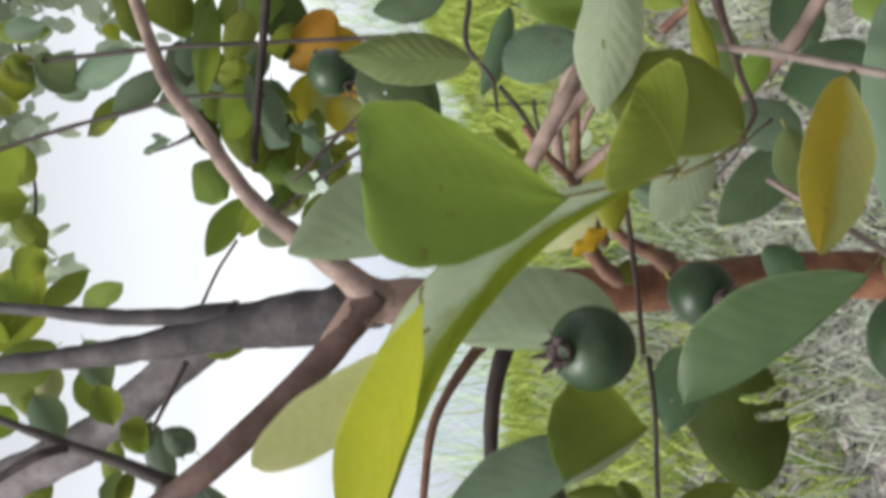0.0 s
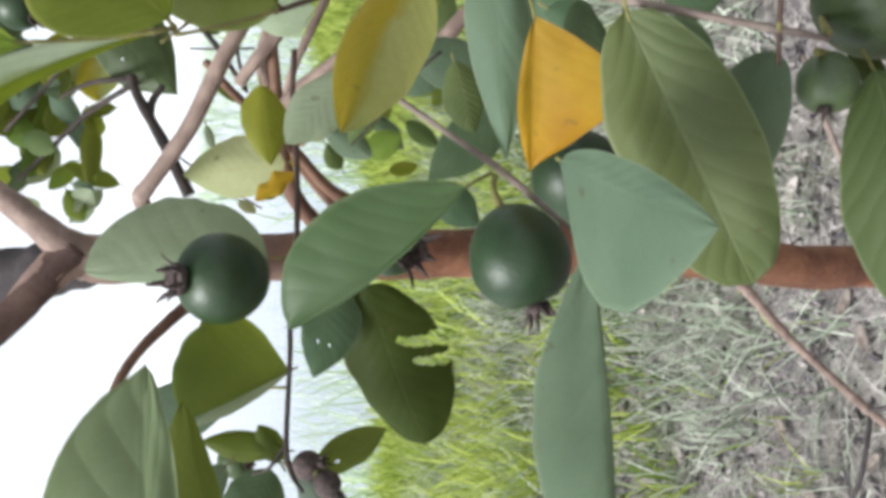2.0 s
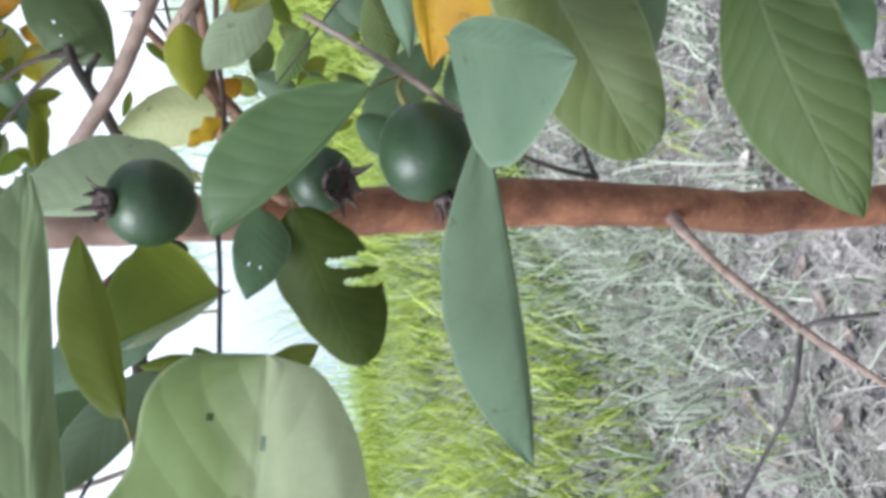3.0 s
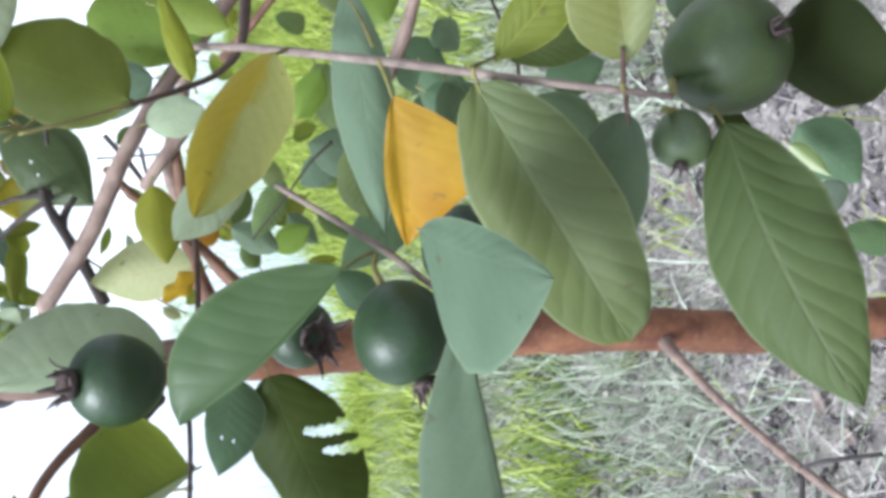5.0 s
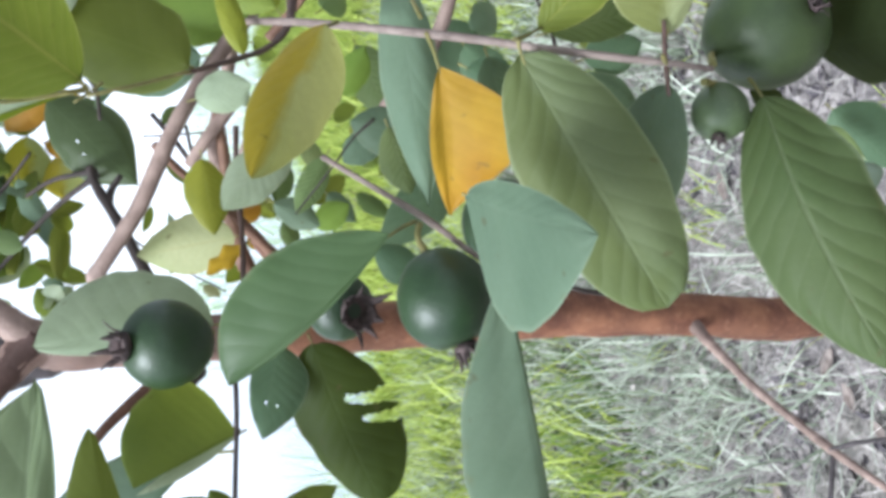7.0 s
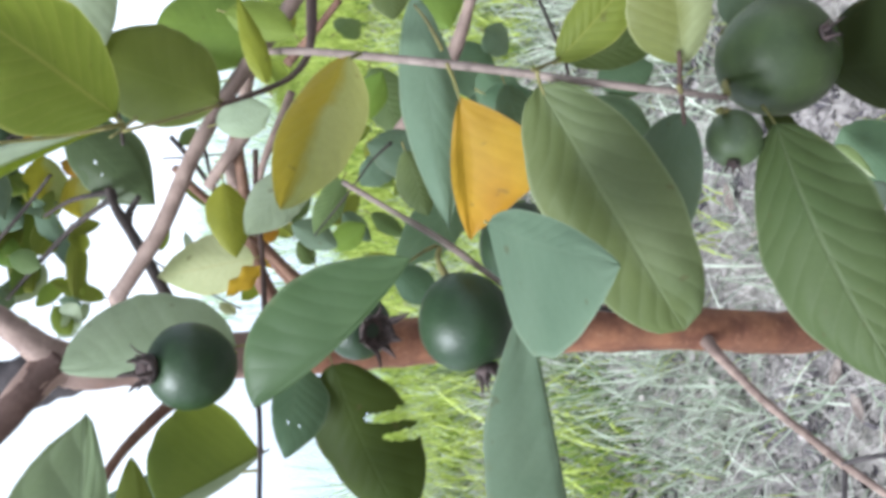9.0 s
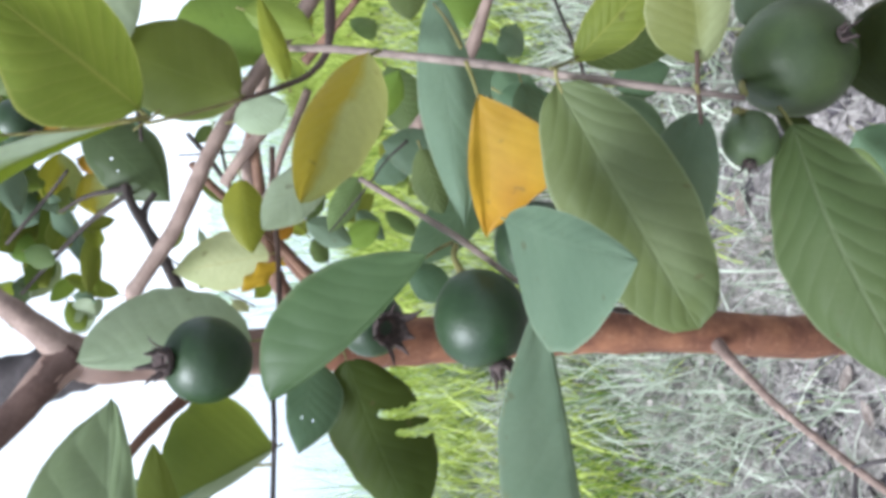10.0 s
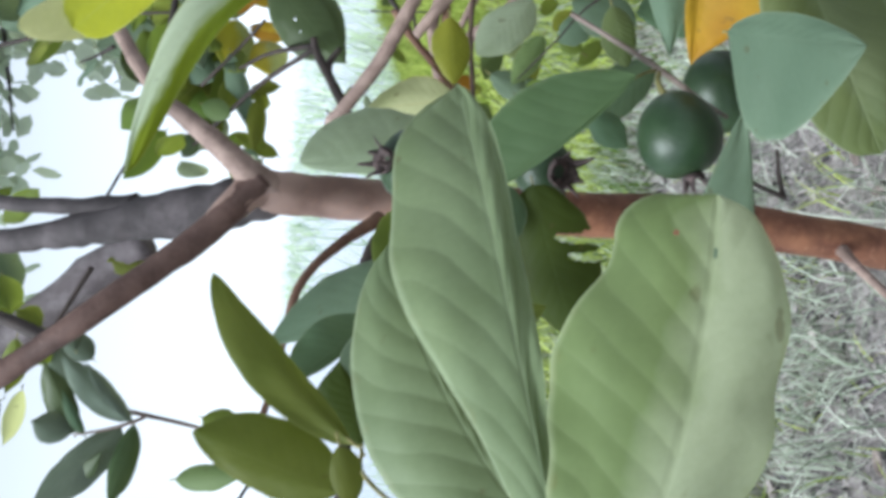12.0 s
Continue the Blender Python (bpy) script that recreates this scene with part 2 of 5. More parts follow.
def ground_material():
    m, t, p, out = nodes_of("litter_soil")
    n1, n2, n3 = noise_at(t, 2.2, 5), noise_at(t, 24, 6, 0.75), noise_at(t, 120, 4, 0.7)
    col = mix_colour(t, ramp(t, n2, 0.44, 0.6), (0.2, 0.18, 0.178), (0.43, 0.385, 0.37))
    col = mix_colour(t, ramp(t, n3, 0.55, 0.75), col, (0.48, 0.44, 0.435))
    col = mix_colour(t, math_node(t, "MULTIPLY", ramp(t, n1, 0.45, 0.65), 0.35), col, (0.16, 0.2, 0.06))
    col = mix_colour(t, math_node(t, "MULTIPLY", ramp(t, noise_at(t, 9, 4, 0.7), 0.56, 0.66), 0.75), col, (0.07, 0.06, 0.065))
    t.links.new(col, p.inputs["Base Color"])
    p.inputs["Roughness"].default_value = 0.95
    bump(t, p, math_node(t, "ADD", n2, n3), 1.0, 0.02)
    return m


def blade_material(name, a, b, through_light=0.3):
    m, t, p, out = nodes_of(name)
    g = t.nodes.new("ShaderNodeNewGeometry")
    col = mix_colour(t, g.outputs["Random Per Island"], a, b)
    t.links.new(col, p.inputs["Base Color"])
    p.inputs["Roughness"].default_value = 0.6
    tr = add(t, "ShaderNodeBsdfTranslucent")
    t.links.new(col, tr.inputs["Color"])
    mx = t.nodes.new("ShaderNodeMixShader")
    mx.inputs[0].default_value = through_light
    t.links.new(p.outputs[0], mx.inputs[1])
    t.links.new(tr.outputs[0], mx.inputs[2])
    t.links.new(mx.outputs[0], out.inputs[0])
    return m


def water_material():
    m, t, p, out = nodes_of("pond_water")
    p.inputs["Base Color"].default_value = (0.31, 0.35, 0.43, 1)
    p.inputs["Roughness"].default_value = 0.03
    p.inputs["Specular IOR Level"].default_value = 0.8
    p.inputs["IOR"].default_value = 1.33
    bump(t, p, noise_at(t, 5, 4), 0.08, 0.05)
    return m


# ---- ground, grass and pond ----
def mesh_object(name, verts, faces, material, parent=None):
    me = bpy.data.meshes.new(name)
    me.from_pydata(verts, [], faces)
    me.materials.append(material)
    ob = new(name, me)
    if parent:
        ob.parent = parent
    return ob


def bank(x):
    """Where the land begins to fall to the pond, farther off on one side."""
    return 4.1 + 1.5 * min(max(x - 0.3, 0.0), 2.6)


def height(x, y):
    """The lie of the land: level by the tree, falling to the pond."""
    h = 0.03 * noise.noise(Vector((x * 0.9, y * 0.9, 3.0))) + 0.012 * noise.noise(Vector((x * 5, y * 5, 7.0)))
    fall = min(max((y - bank(x)) / 1.2, 0.0), 1.0)
    return h * (1 - fall) - 0.5 * fall * fall * (3 - 2 * fall)


xs = [-2500, -400, -60, -12] + [-3 + 0.1 * i for i in range(71)] + [12, 60, 400, 2500]
ys = [-2500, -400, -40, -6, -2] + [-1 + 0.1 * i for i in range(115)] + [14, 60, 400, 2500]
verts = [(x, y, height(x, y)) for y in ys for x in xs]
nx = len(xs)
faces = [(j * nx + i, j * nx + i + 1, (j + 1) * nx + i + 1, (j + 1) * nx + i) for j in range(len(ys) - 1) for i in range(nx - 1)]
ground = mesh_object("ground", verts, faces, ground_material())
ground.data.polygons.foreach_set("use_smooth", [True] * len(faces))
tagged(ground, "grey-brown soil with dry leaf litter under the tree", "ground", kind="structure")
water = mesh_object("water", [(-2500, 4.4, -0.12), (2500, 4.4, -0.12), (2500, 2500, -0.12), (-2500, 2500, -0.12)], [(0, 1, 2, 3)], water_material())
tagged(water, "pale pond water reflecting the white sky", "water", kind="structure")


def blades(name, count, seed, place, long, wide, lean, material, label, curl=0.5, flat=0.0):
    """Many grass blades or straws in one mesh; place(rng) gives a root."""
    rng = np.random.default_rng(seed)
    vs, fs = [], []
    for _ in range(count):
        x, y = place(rng)
        z = height(x, y) - 0.004
        a, tilt = rng.uniform(0, 2 * np.pi), abs(rng.normal(0, lean)) + flat
        size, w = long * rng.uniform(0.45, 1.15), wide * rng.uniform(0.6, 1.3)
        dx, dy = math.cos(a), math.sin(a)
        side = rng.uniform(0, 2 * np.pi)
        sx, sy = math.cos(side) * w, math.sin(side) * w
        n = len(vs)
        r, h = 0.0, 0.0
        for k in range(4):
            f = 1 - (k / 3) ** 1.6
            if k < 3:
                vs.append((x + dx * r - sx * f, y + dy * r - sy * f, z + h))
                vs.append((x + dx * r + sx * f, y + dy * r + sy * f, z + h))
            else:
                vs.append((x + dx * r, y + dy * r, z + h))
            bend = min(tilt + curl * k / 3, 1.75)
            r += math.sin(bend) * size / 3
            h = max(h + math.cos(bend) * size / 3, 0.006 - 0.002 * k)
        fs += [(n, n + 1, n + 3, n + 2), (n + 2, n + 3, n + 5, n + 4), (n + 4, n + 5, n + 6)]
    ob = mesh_object(name, vs, fs, material)
    return tagged(ob, label, "grass", kind="stuff")


def tufted(x0, x1, y0, y1, n, seed, spread):
    """Places gathered in tufts, thinner towards the near edge."""
    rng = np.random.default_rng(seed)
    cx, cy = rng.uniform(x0, x1, n), y1 - (y1 - y0) * rng.uniform(0, 1, n) ** 1.4

    def place(r):
        i = r.integers(0, n)
        return cx[i] + r.normal(0, spread), cy[i] + r.normal(0, spread)
    return place


def shore(x0, x1, deep, n, seed, spread):
    """Tufts that stand in the shallow water, up to deep metres beyond the bank."""
    gather = tufted(x0, x1, 0.0, 1.0, n, seed, spread)

    def place(r):
        x, f = gather(r)
        return x, bank(x) + 0.4 + deep * (1 - f) ** 1.3 if f < 1 else bank(x) + 0.4
    return place


def field(x0, x1, y0, y1, n, seed, spread, near, patch, slant=0.9):
    """Tufts that begin, unevenly, at the distance near, slanting across the plot, and leave bare patches."""
    gather = tufted(x0, x1, y0, y1, n, seed, spread)

    def place(r):
        for _ in range(12):
            x, y = gather(r)
            lumps = noise.noise(Vector((x * 1.7, y * 1.1, seed))) + 0.5 * noise.noise(Vector((x * 5, y * 5, seed)))
            edge = near + slant * min(max(x + 0.15, -0.5), 0.3)
            if edge + 0.55 * lumps < y < bank(x) + 0.25 and lumps > patch:
                break
        return x, y
    return place


LIME = blade_material("grass_lime", (0.2, 0.29, 0.03), (0.62, 0.7, 0.17), 0.4)
MOSS = blade_material("grass_deep_green", (0.03, 0.07, 0.01), (0.17, 0.28, 0.04), 0.3)
MINT = blade_material("grass_mint", (0.2, 0.25, 0.16), (0.64, 0.68, 0.57), 0.3)
STRAW = blade_material("dry_straw", (0.31, 0.285, 0.262), (0.54, 0.495, 0.465), 0.15)
MULCH = blade_material("dry_leaf_bits", (0.13, 0.115, 0.11), (0.5, 0.45, 0.435), 0.1)
HUMUS = blade_material("rotting_leaf_bits", (0.022, 0.018, 0.022), (0.09, 0.075, 0.085), 0.05)
BLEACH = blade_material("bleached_grass", (0.3, 0.28, 0.24), (0.66, 0.62, 0.57), 0.25)
# serves the real shore grass and the blades that imitate reflections
POND_BLADE = blade_material("shore_and_reflection_blades", (0.42, 0.56, 0.3), (0.74, 0.82, 0.6), 0.4)
blades("grass", 36000, 1, field(-1.6, 3.4, 1.6, 8.0, 1300, 2, 0.09, 2.12, -0.4), 0.19, 0.0036, 0.5, LIME, "bright lime green grass in tufts on the bank", 0.8)
blades("bank_grass", 20000, 21, field(-8.0, 9.0, 2.6, 8.4, 2400, 22, 0.14, 2.9, -0.6), 0.2, 0.006, 0.5, LIME, "lime green grass along the bank", 0.7)
blades("low_grass", 14000, 9, field(-1.5, 2.8, 1.6, 6.5, 1000, 10, 0.1, 1.95, -0.4), 0.12, 0.003, 0.5, MOSS, "short deep green grass between brighter tufts", 0.6)
blades("mint_grass", 18000, 3, field(-1.2, 2.2, 1.05, 3.6, 640, 4, 0.07, 1.25, -0.4, 0.3), 0.18, 0.0024, 0.95, MINT, "thin pale green grass among dry litter", 0.9)
blades("sparse_grass", 800, 23, tufted(-1.0, 1.6, 0.85, 2.2, 110, 24, 0.045), 0.12, 0.002, 0.7, LIME, "sparse yellow-green blades in the litter", 0.9)
blades("dry_grass", 22000, 5, tufted(-1.1, 1.8, 0.75, 3.6, 1900, 6, 0.045), 0.09, 0.0012, 0.45, STRAW, "dry straw-coloured grass lying on the soil", 0.7, 0.6)
blades("long_straw", 500, 27, tufted(-1.1, 1.8, 0.75, 3.4, 900, 28, 0.08), 0.2, 0.0011, 0.25, BLEACH, "long pale straws lying across the litter", 0.5, 1.15)
blades("bleached_grass", 4000, 13, tufted(-1.1, 1.7, 0.85, 2.7, 500, 14, 0.06), 0.1, 0.0012, 0.7, BLEACH, "bleached grass blades lying in the litter", 0.9, 0.55)
blades("bank_reeds", 6500, 31, shore(-3.0, 8.0, 3.4, 520, 32, 0.05), 0.7, 0.006, 0.3, POND_BLADE, "sparse pale grass standing in the edge of the pond", 0.5)
# blades added far out on the pond for pale reflections of greenery
blades("reflection_blades", 3500, 17, tufted(0.8, 11.0, 8.5, 26.0, 260, 18, 0.35), 0.75, 0.03, 0.35, POND_BLADE, "pale green blades standing in for greenery reflected in the pond", 0.4)
blades("leaf_litter", 17000, 7, tufted(-1.0, 1.6, 0.7, 3.2, 4000, 8, 0.05), 0.024, 0.006, 0.3, MULCH, "grey and black bits of fallen dry leaves", 0.4, 1.15)
blades("dark_litter", 7000, 41, tufted(-1.0, 1.6, 0.7, 2.5, 1000, 42, 0.016), 0.034, 0.008, 0.3, HUMUS, "dark rotting bits of leaves in the litter", 0.3, 0.75)


# ---- fallen leaves ----
DRY = bark_material("dry_fallen_leaf", (0.14, 0.11, 0.095), (0.27, 0.225, 0.2), (0.07, 0.055, 0.045), 90, 0.8, 0.5)
BLEACHED = bark_material("bleached_fallen_leaf", (0.34, 0.3, 0.28), (0.5, 0.45, 0.42), (0.2, 0.17, 0.15), 90, 0.8, 0.5)


def fallen_leaf(x, y, turn, size, material, label):
    """A curled dry leaf that lies on the litter."""
    vs, fs = [], []
    nv, nu = 12, 4
    curl = 0.5 + 0.3 * noise.noise(Vector((x * 9, y * 9, 0)))
    for j in range(nv + 1):
        v = j / nv
        half = size * 0.24 * max(math.sin(math.pi * v), 0.04) ** 0.7
        for i in range(-nu, nu + 1):
            u = i / nu
            vs.append(((v - 0.5) * size, u * half, 0.012 + curl * abs(u) ** 1.5 * half + 0.12 * size * (2 * v - 1) ** 2 + 0.05 * size * noise.noise(Vector((v * 4, u, x * 30)))))
    row = 2 * nu + 1
    for j in range(nv):
        for i in range(row - 1):
            a = j * row + i
            fs.append((a, a + 1, a + row + 1, a + row))
    ob = mesh_object("fallen_leaf", vs, fs, material)
    ob.data.polygons.foreach_set("use_smooth", [True] * len(fs))
    ob.matrix_world = pose(x, y, height(x, y), 0, 0, turn)
    solid = ob.modifiers.new("thick", "SOLIDIFY")
    solid.thickness = 0.0006
    return tagged(ob, label, "fallen leaf", group="fallen leaves on the litter")


# ---- the guava tree ----
tree = new("guava_tree")
tree.location = (-0.021, 0.747, 0.0)
tagged(tree, "guava tree with russet trunk, green fruit and yellowing leaves", "tree")


def part(name, mesh, material, parent, label=""):
    """Links a mesh, given in the world, under a thing or a part."""
    mesh.materials.append(material)
    ob = new(name, mesh)
    ob.parent = parent
    if parent is tree:
        ob.matrix_parent_inverse = Matrix.Translation(-tree.location)
    if label:
        ob["label"] = label
    return ob


def smooth_line(points, steps=6):
    """Catmull-Rom through (x, y, z, radius)."""
    p = [np.array(q, float) for q in points]
    p = [2 * p[0] - p[1], *p, 2 * p[-1] - p[-2]]
    out = []
    for i in range(1, len(p) - 2):
        for k in range(steps):
            f = k / steps
            out.append(0.5 * (2 * p[i] + (p[i + 1] - p[i - 1]) * f + (2 * p[i - 1] - 5 * p[i] + 4 * p[i + 1] - p[i + 2]) * f * f
                              + (3 * p[i] - 3 * p[i + 1] + p[i + 2] - p[i - 1]) * f ** 3))
    return out + [p[-2]]


def tube_mesh(name, points, sides=10, steps=6, rough=0.06):
    line = smooth_line(points, steps)
    vs, fs = [], []
    up = Vector((0.3, 0.1, 1)).normalized()
    for i, q in enumerate(line):
        a, b = line[max(i - 1, 0)], line[min(i + 1, len(line) - 1)]
        d = Vector(b[:3] - a[:3]).normalized()
        s = d.cross(up)
        s = s.normalized() if s.length > 0.05 else d.cross(Vector((1, 0, 0))).normalized()
        c = d.cross(s)
        for k in range(sides):
            w = 2 * math.pi * k / sides
            o = s * math.cos(w) + c * math.sin(w)
            centre = Vector(q[:3])
            r = max(q[3], 0.0003) * (1 + rough * 2 * noise.noise((centre + o * q[3]) * 70) + rough * noise.noise(centre * 35))
            vs.append(centre + o * r)
    n = len(line)
    for i in range(n - 1):
        for k in range(sides):
            fs.append((i * sides + k, i * sides + (k + 1) % sides, (i + 1) * sides + (k + 1) % sides, (i + 1) * sides + k))
    fs += [tuple(range(sides - 1, -1, -1)), tuple((n - 1) * sides + k for k in range(sides))]
    me = bpy.data.meshes.new(name)
    me.from_pydata(vs, [], fs)
    me.polygons.foreach_set("use_smooth", [True] * len(fs))
    return me


def branch(name, bark, *points, label="", parent=None, sides=10, rough=0.06):
    return part(name, tube_mesh(name, points, sides, 6, rough), BARK[bark], parent or tree, label)


def half_width(v, peak, base_k, tip_k):
    """The outline of one half of a blade: how wide it is at v, from 0 at the base over 1 at the peak to 0 at the tip."""
    if v < peak:
        return max(math.sin(math.pi / 2 * v / peak), 0.0) ** base_k
    return max(math.cos(math.pi / 2 * (v - peak) / (1 - peak)), 0.0) ** tip_k


def leaf(colour, base, tip, normal, left, right, bend=0.0, fold=0.0, stem=None, bites=(), fine=False, wave=0.035, twist=0.0, label="", blunt=0.62, cup=0.35, sharp=None, ripple=0.0, swell=0.93, bow=0.0, shape=None):
    """A leaf blade from base to tip; left and right are the half widths, bend arches it, fold lifts both halves, bow curves its midrib sideways,
    bites are (u, v, radius) cut from it; shape is (peak, base, tip) of the outline, or two of these for its left and right half."""
    base, tip = Vector(base), Vector(tip)
    axis = tip - base
    size = axis.length
    axis.normalize()
    nrm = Vector(normal)
    nrm = (nrm - axis * nrm.dot(axis)).normalized()
    side = axis.cross(nrm)
    nu, nv = (18, 72) if bites else ((8, 36) if fine else (4, 14))
    seed = noise.noise(base * 37 + tip * 11) * 20
    if sharp is None:
        sharp = 0.0 if blunt < 0.6 else 0.35 + 0.6 * noise.noise(Vector((seed, 3.0, 1.0)))
    halves = shape if shape is None or isinstance(shape[0], tuple) else (shape, shape)
    fold_left, fold_right = fold if isinstance(fold, tuple) else (fold, fold)
    sway = 0.05 * noise.noise(Vector((seed, 9.0, 2.0))) if not bow else 0.0
    vs, uvs, fs = [], [], []
    for j in range(nv + 1):
        v = j / nv
        draw = blunt + (1.15 - blunt) * sharp * min(max((v - 0.45) / 0.5, 0.0), 1.0)
        prof = max(math.sin(math.pi * min(max(v, 0), 1) ** swell), 0.0) ** draw if 0 < j < nv else 0.02
        mid = base + axis * (size * v) + nrm * ((bend + 0.035) * size * 4 * v * (1 - v)) + side * ((sway + bow) * size * 4 * v * (1 - v))
        turn = twist * (v - 0.5)
        sd, nm = side * math.cos(turn) + nrm * math.sin(turn), nrm * math.cos(turn) - side * math.sin(turn)
        for i in range(-nu, nu + 1):
            u = i / nu
            if halves:
                prof = max(half_width(v, *halves[0 if u < 0 else 1]), 0.015)
            half = (left if u < 0 else right) * prof
            edge = 1 + ripple * math.sin(14 * v + (1.0 if u < 0 else 3.4)) + 0.05 * noise.noise(Vector((v * 8, seed, u * 2))) + (0.06 if halves else 0.13) * noise.noise(Vector((v * 2.8, seed + 4, u * 3)))
            lift = (fold_left if u < 0 else fold_right) * abs(u) * half - cup * u * u * half + wave * size * 0.6 * u * u * noise.noise(Vector((v * 4.5, u * 1.5, seed)))
            quilt = (0.003 if colour == "ribbed" else 0.001) * size * (abs(((v * 10 - abs(u) ** 0.85 * 2.4) % 1) - 0.5) * 2) ** 0.6 * (1 - abs(u)) if fine else 0
            dent = 0.012 * size * noise.noise(Vector((v * 3.1, u * 1.7, seed + 8))) if fine else 0
            vs.append(mid + sd * (u * half * edge) + nm * (lift + quilt + dent))
            uvs.append((0.5 + u / 2, v))
    row = 2 * nu + 1
    for j in range(nv):
        for i in range(row - 1):
            u, v = ((i + 0.5) / (row - 1)) * 2 - 1, (j + 0.5) / nv
            if any(((u - bu) * 0.5) ** 2 + (v - bv) ** 2 < (r * (1 + 0.4 * noise.noise(Vector((u * 9, v * 9, seed))))) ** 2 for bu, bv, r in bites):
                continue
            a = j * row + i
            fs.append((a, a + 1, a + row + 1, a + row))
    me = bpy.data.meshes.new("leaf")
    me.from_pydata(vs, [], fs)
    me.polygons.foreach_set("use_smooth", [True] * len(fs))
    layer = me.uv_layers.new(name="blade")
    layer.data.foreach_set("uv", [c for p in me.polygons for k in p.vertices for c in uvs[k]])
    ob = part("leaf", me, LEAF[colour], tree, label)
    r0 = 0.0007 if stem else 0.0005
    foot = Vector(stem) if stem else base - axis * 0.005 - nrm * 0.002
    mid = (foot + base) / 2 - nrm * 0.001
    part("petiole", tube_mesh("petiole", [(*foot, r0 * 1.25), (*mid, r0), (*(base + axis * size * 0.04), r0 * 0.7)], 6, 3, 0.02), BARK["olive"], ob)
    return ob


def guava(centre, radius, axis, stalk, label, crown=0.4, skin=SKIN):
    """A fruit: a lathe form drawn out towards its stalk, with the dry calyx at the far end."""
    centre, axis = Vector(centre), Vector(axis).normalized()
    turn = axis.to_track_quat("Z", "Y").to_matrix()
    n, m = 22, 28
    vs, fs = [], []
    seed = centre * 60
    for j in range(n + 1):
        a = math.pi * j / n
        z = -math.cos(a)
        r = math.sin(a) * (1 + 0.06 * z)
        z *= 1.08 if z < 0 else 1.0
        if j > n - 3:
            z -= 0.03 * (j - n + 3)
        for k in range(m):
            w = 2 * math.pi * k / m
            q = Vector((r * math.cos(w), r * math.sin(w), z))
            q *= 1 + 0.012 * noise.noise(q * 1.3 + seed) + 0.003 * math.cos(5 * w) * r
            vs.append(centre + turn @ (q * radius))
    for j in range(n):
        for k in range(m):
            fs.append((j * m + k, j * m + (k + 1) % m, (j + 1) * m + (k + 1) % m, (j + 1) * m + k))
    me = bpy.data.meshes.new("fruit")
    me.from_pydata(vs, [], fs)
    me.polygons.foreach_set("use_smooth", [True] * len(fs))
    ob = part("fruit", me, skin, tree, label)
    # the calyx: a torn rim with seven dry shreds of sepals that curl outwards
    bm = bmesh.new()
    end = centre + axis * radius * 0.93
    size = radius * crown
    cut = 25
    rings = []
    for rr, zz in ((0.25, 0.0), (0.62, 0.1), (0.68, 0.4), (0.6, 0.42), (0.42, 0.1)):
        ring = []
        for k in range(cut):
            w = 2 * math.pi * k / cut
            torn = 1 + 0.5 * noise.noise(Vector((math.cos(w) * 2.2, math.sin(w) * 2.2 + seed.x, seed.y)))
            ring.append(bm.verts.new(end + turn @ Vector((rr * size * math.cos(w), rr * size * math.sin(w), zz * size * torn))))
        rings.append(ring)
    for a, b in zip(rings, rings[1:]):
        for k in range(cut):
            bm.faces.new((a[k], a[(k + 1) % cut], b[(k + 1) % cut], b[k])).smooth = True
    for k in range(7):
        w = 2 * math.pi * (k + 0.4 * noise.noise(Vector((k * 3.1, seed.x, seed.z)))) / 7
        reach = size * (0.95 + 0.8 * noise.noise(Vector((k * 1.7, seed.y, seed.z))))
        curl = 0.35 + 0.9 * noise.noise(Vector((k * 2.3, seed.z, seed.x)))
        rad, tan = Vector((math.cos(w), math.sin(w), 0)), Vector((-math.sin(w), math.cos(w), 0))
        rows = []
        for j in range(6):
            f = j / 5
            lean = curl * f * 1.3
            at = rad * (0.6 * size + reach * f * math.sin(lean + 0.15)) + Vector((0, 0, 0.3 * size + reach * f * math.cos(lean + 0.15)))
            half = (0.2 + 0.1 * noise.noise(Vector((k * 5.3, seed.x, f)))) * size * (1 - f) ** 0.8 + 0.025 * size
            cross = [at - tan * half, at + rad * 0.05 * size, at + tan * half, at - rad * 0.05 * size]
            rows.append([bm.verts.new(end + turn @ q) for q in cross])
        for p, q in zip(rows, rows[1:]):
            for i in range(4):
                bm.faces.new((p[i], p[(i + 1) % 4], q[(i + 1) % 4], q[i])).smooth = True
        bm.faces.new(rows[-1])
    cm = bpy.data.meshes.new("calyx")
    bm.to_mesh(cm)
    bm.free()
    part("calyx", cm, CALYX, ob, "dry brown calyx")
    top = centre - axis * radius * 1.0
    s = Vector(stalk)
    mid = (top + s) / 2 + Vector((0.001, 0, 0.002))
    part("stalk", tube_mesh("stalk", [(*s, 0.0014), (*mid, 0.0013), (*top, 0.0019)], 8, 4, 0.05), BARK["olive"], ob, "short green-brown stalk")
    return ob



# trunk and limbs
branch("trunk", "trunk", (-0.0211, 0.7465, -0.0300, 0.0300), (-0.0236, 0.7258, 0.2472, 0.0205), (-0.0318, 0.7060, 0.4568, 0.0188), (-0.0257, 0.7003, 0.5493, 0.0179), (-0.0204, 0.6927, 0.6890, 0.0192), (-0.0254, 0.6851, 0.8048, 0.0182), (-0.0289, 0.6746, 0.8933, 0.0169), (-0.0315, 0.6680, 0.9851, 0.0161), (-0.0330, 0.6588, 1.0408, 0.0160), (-0.0315, 0.6535, 1.0560, 0.0138), (-0.0429, 0.6475, 1.0707, 0.0116), (-0.0746, 0.6395, 1.0976, 0.0080), label="smooth russet-brown trunk", sides=16, rough=0.05)
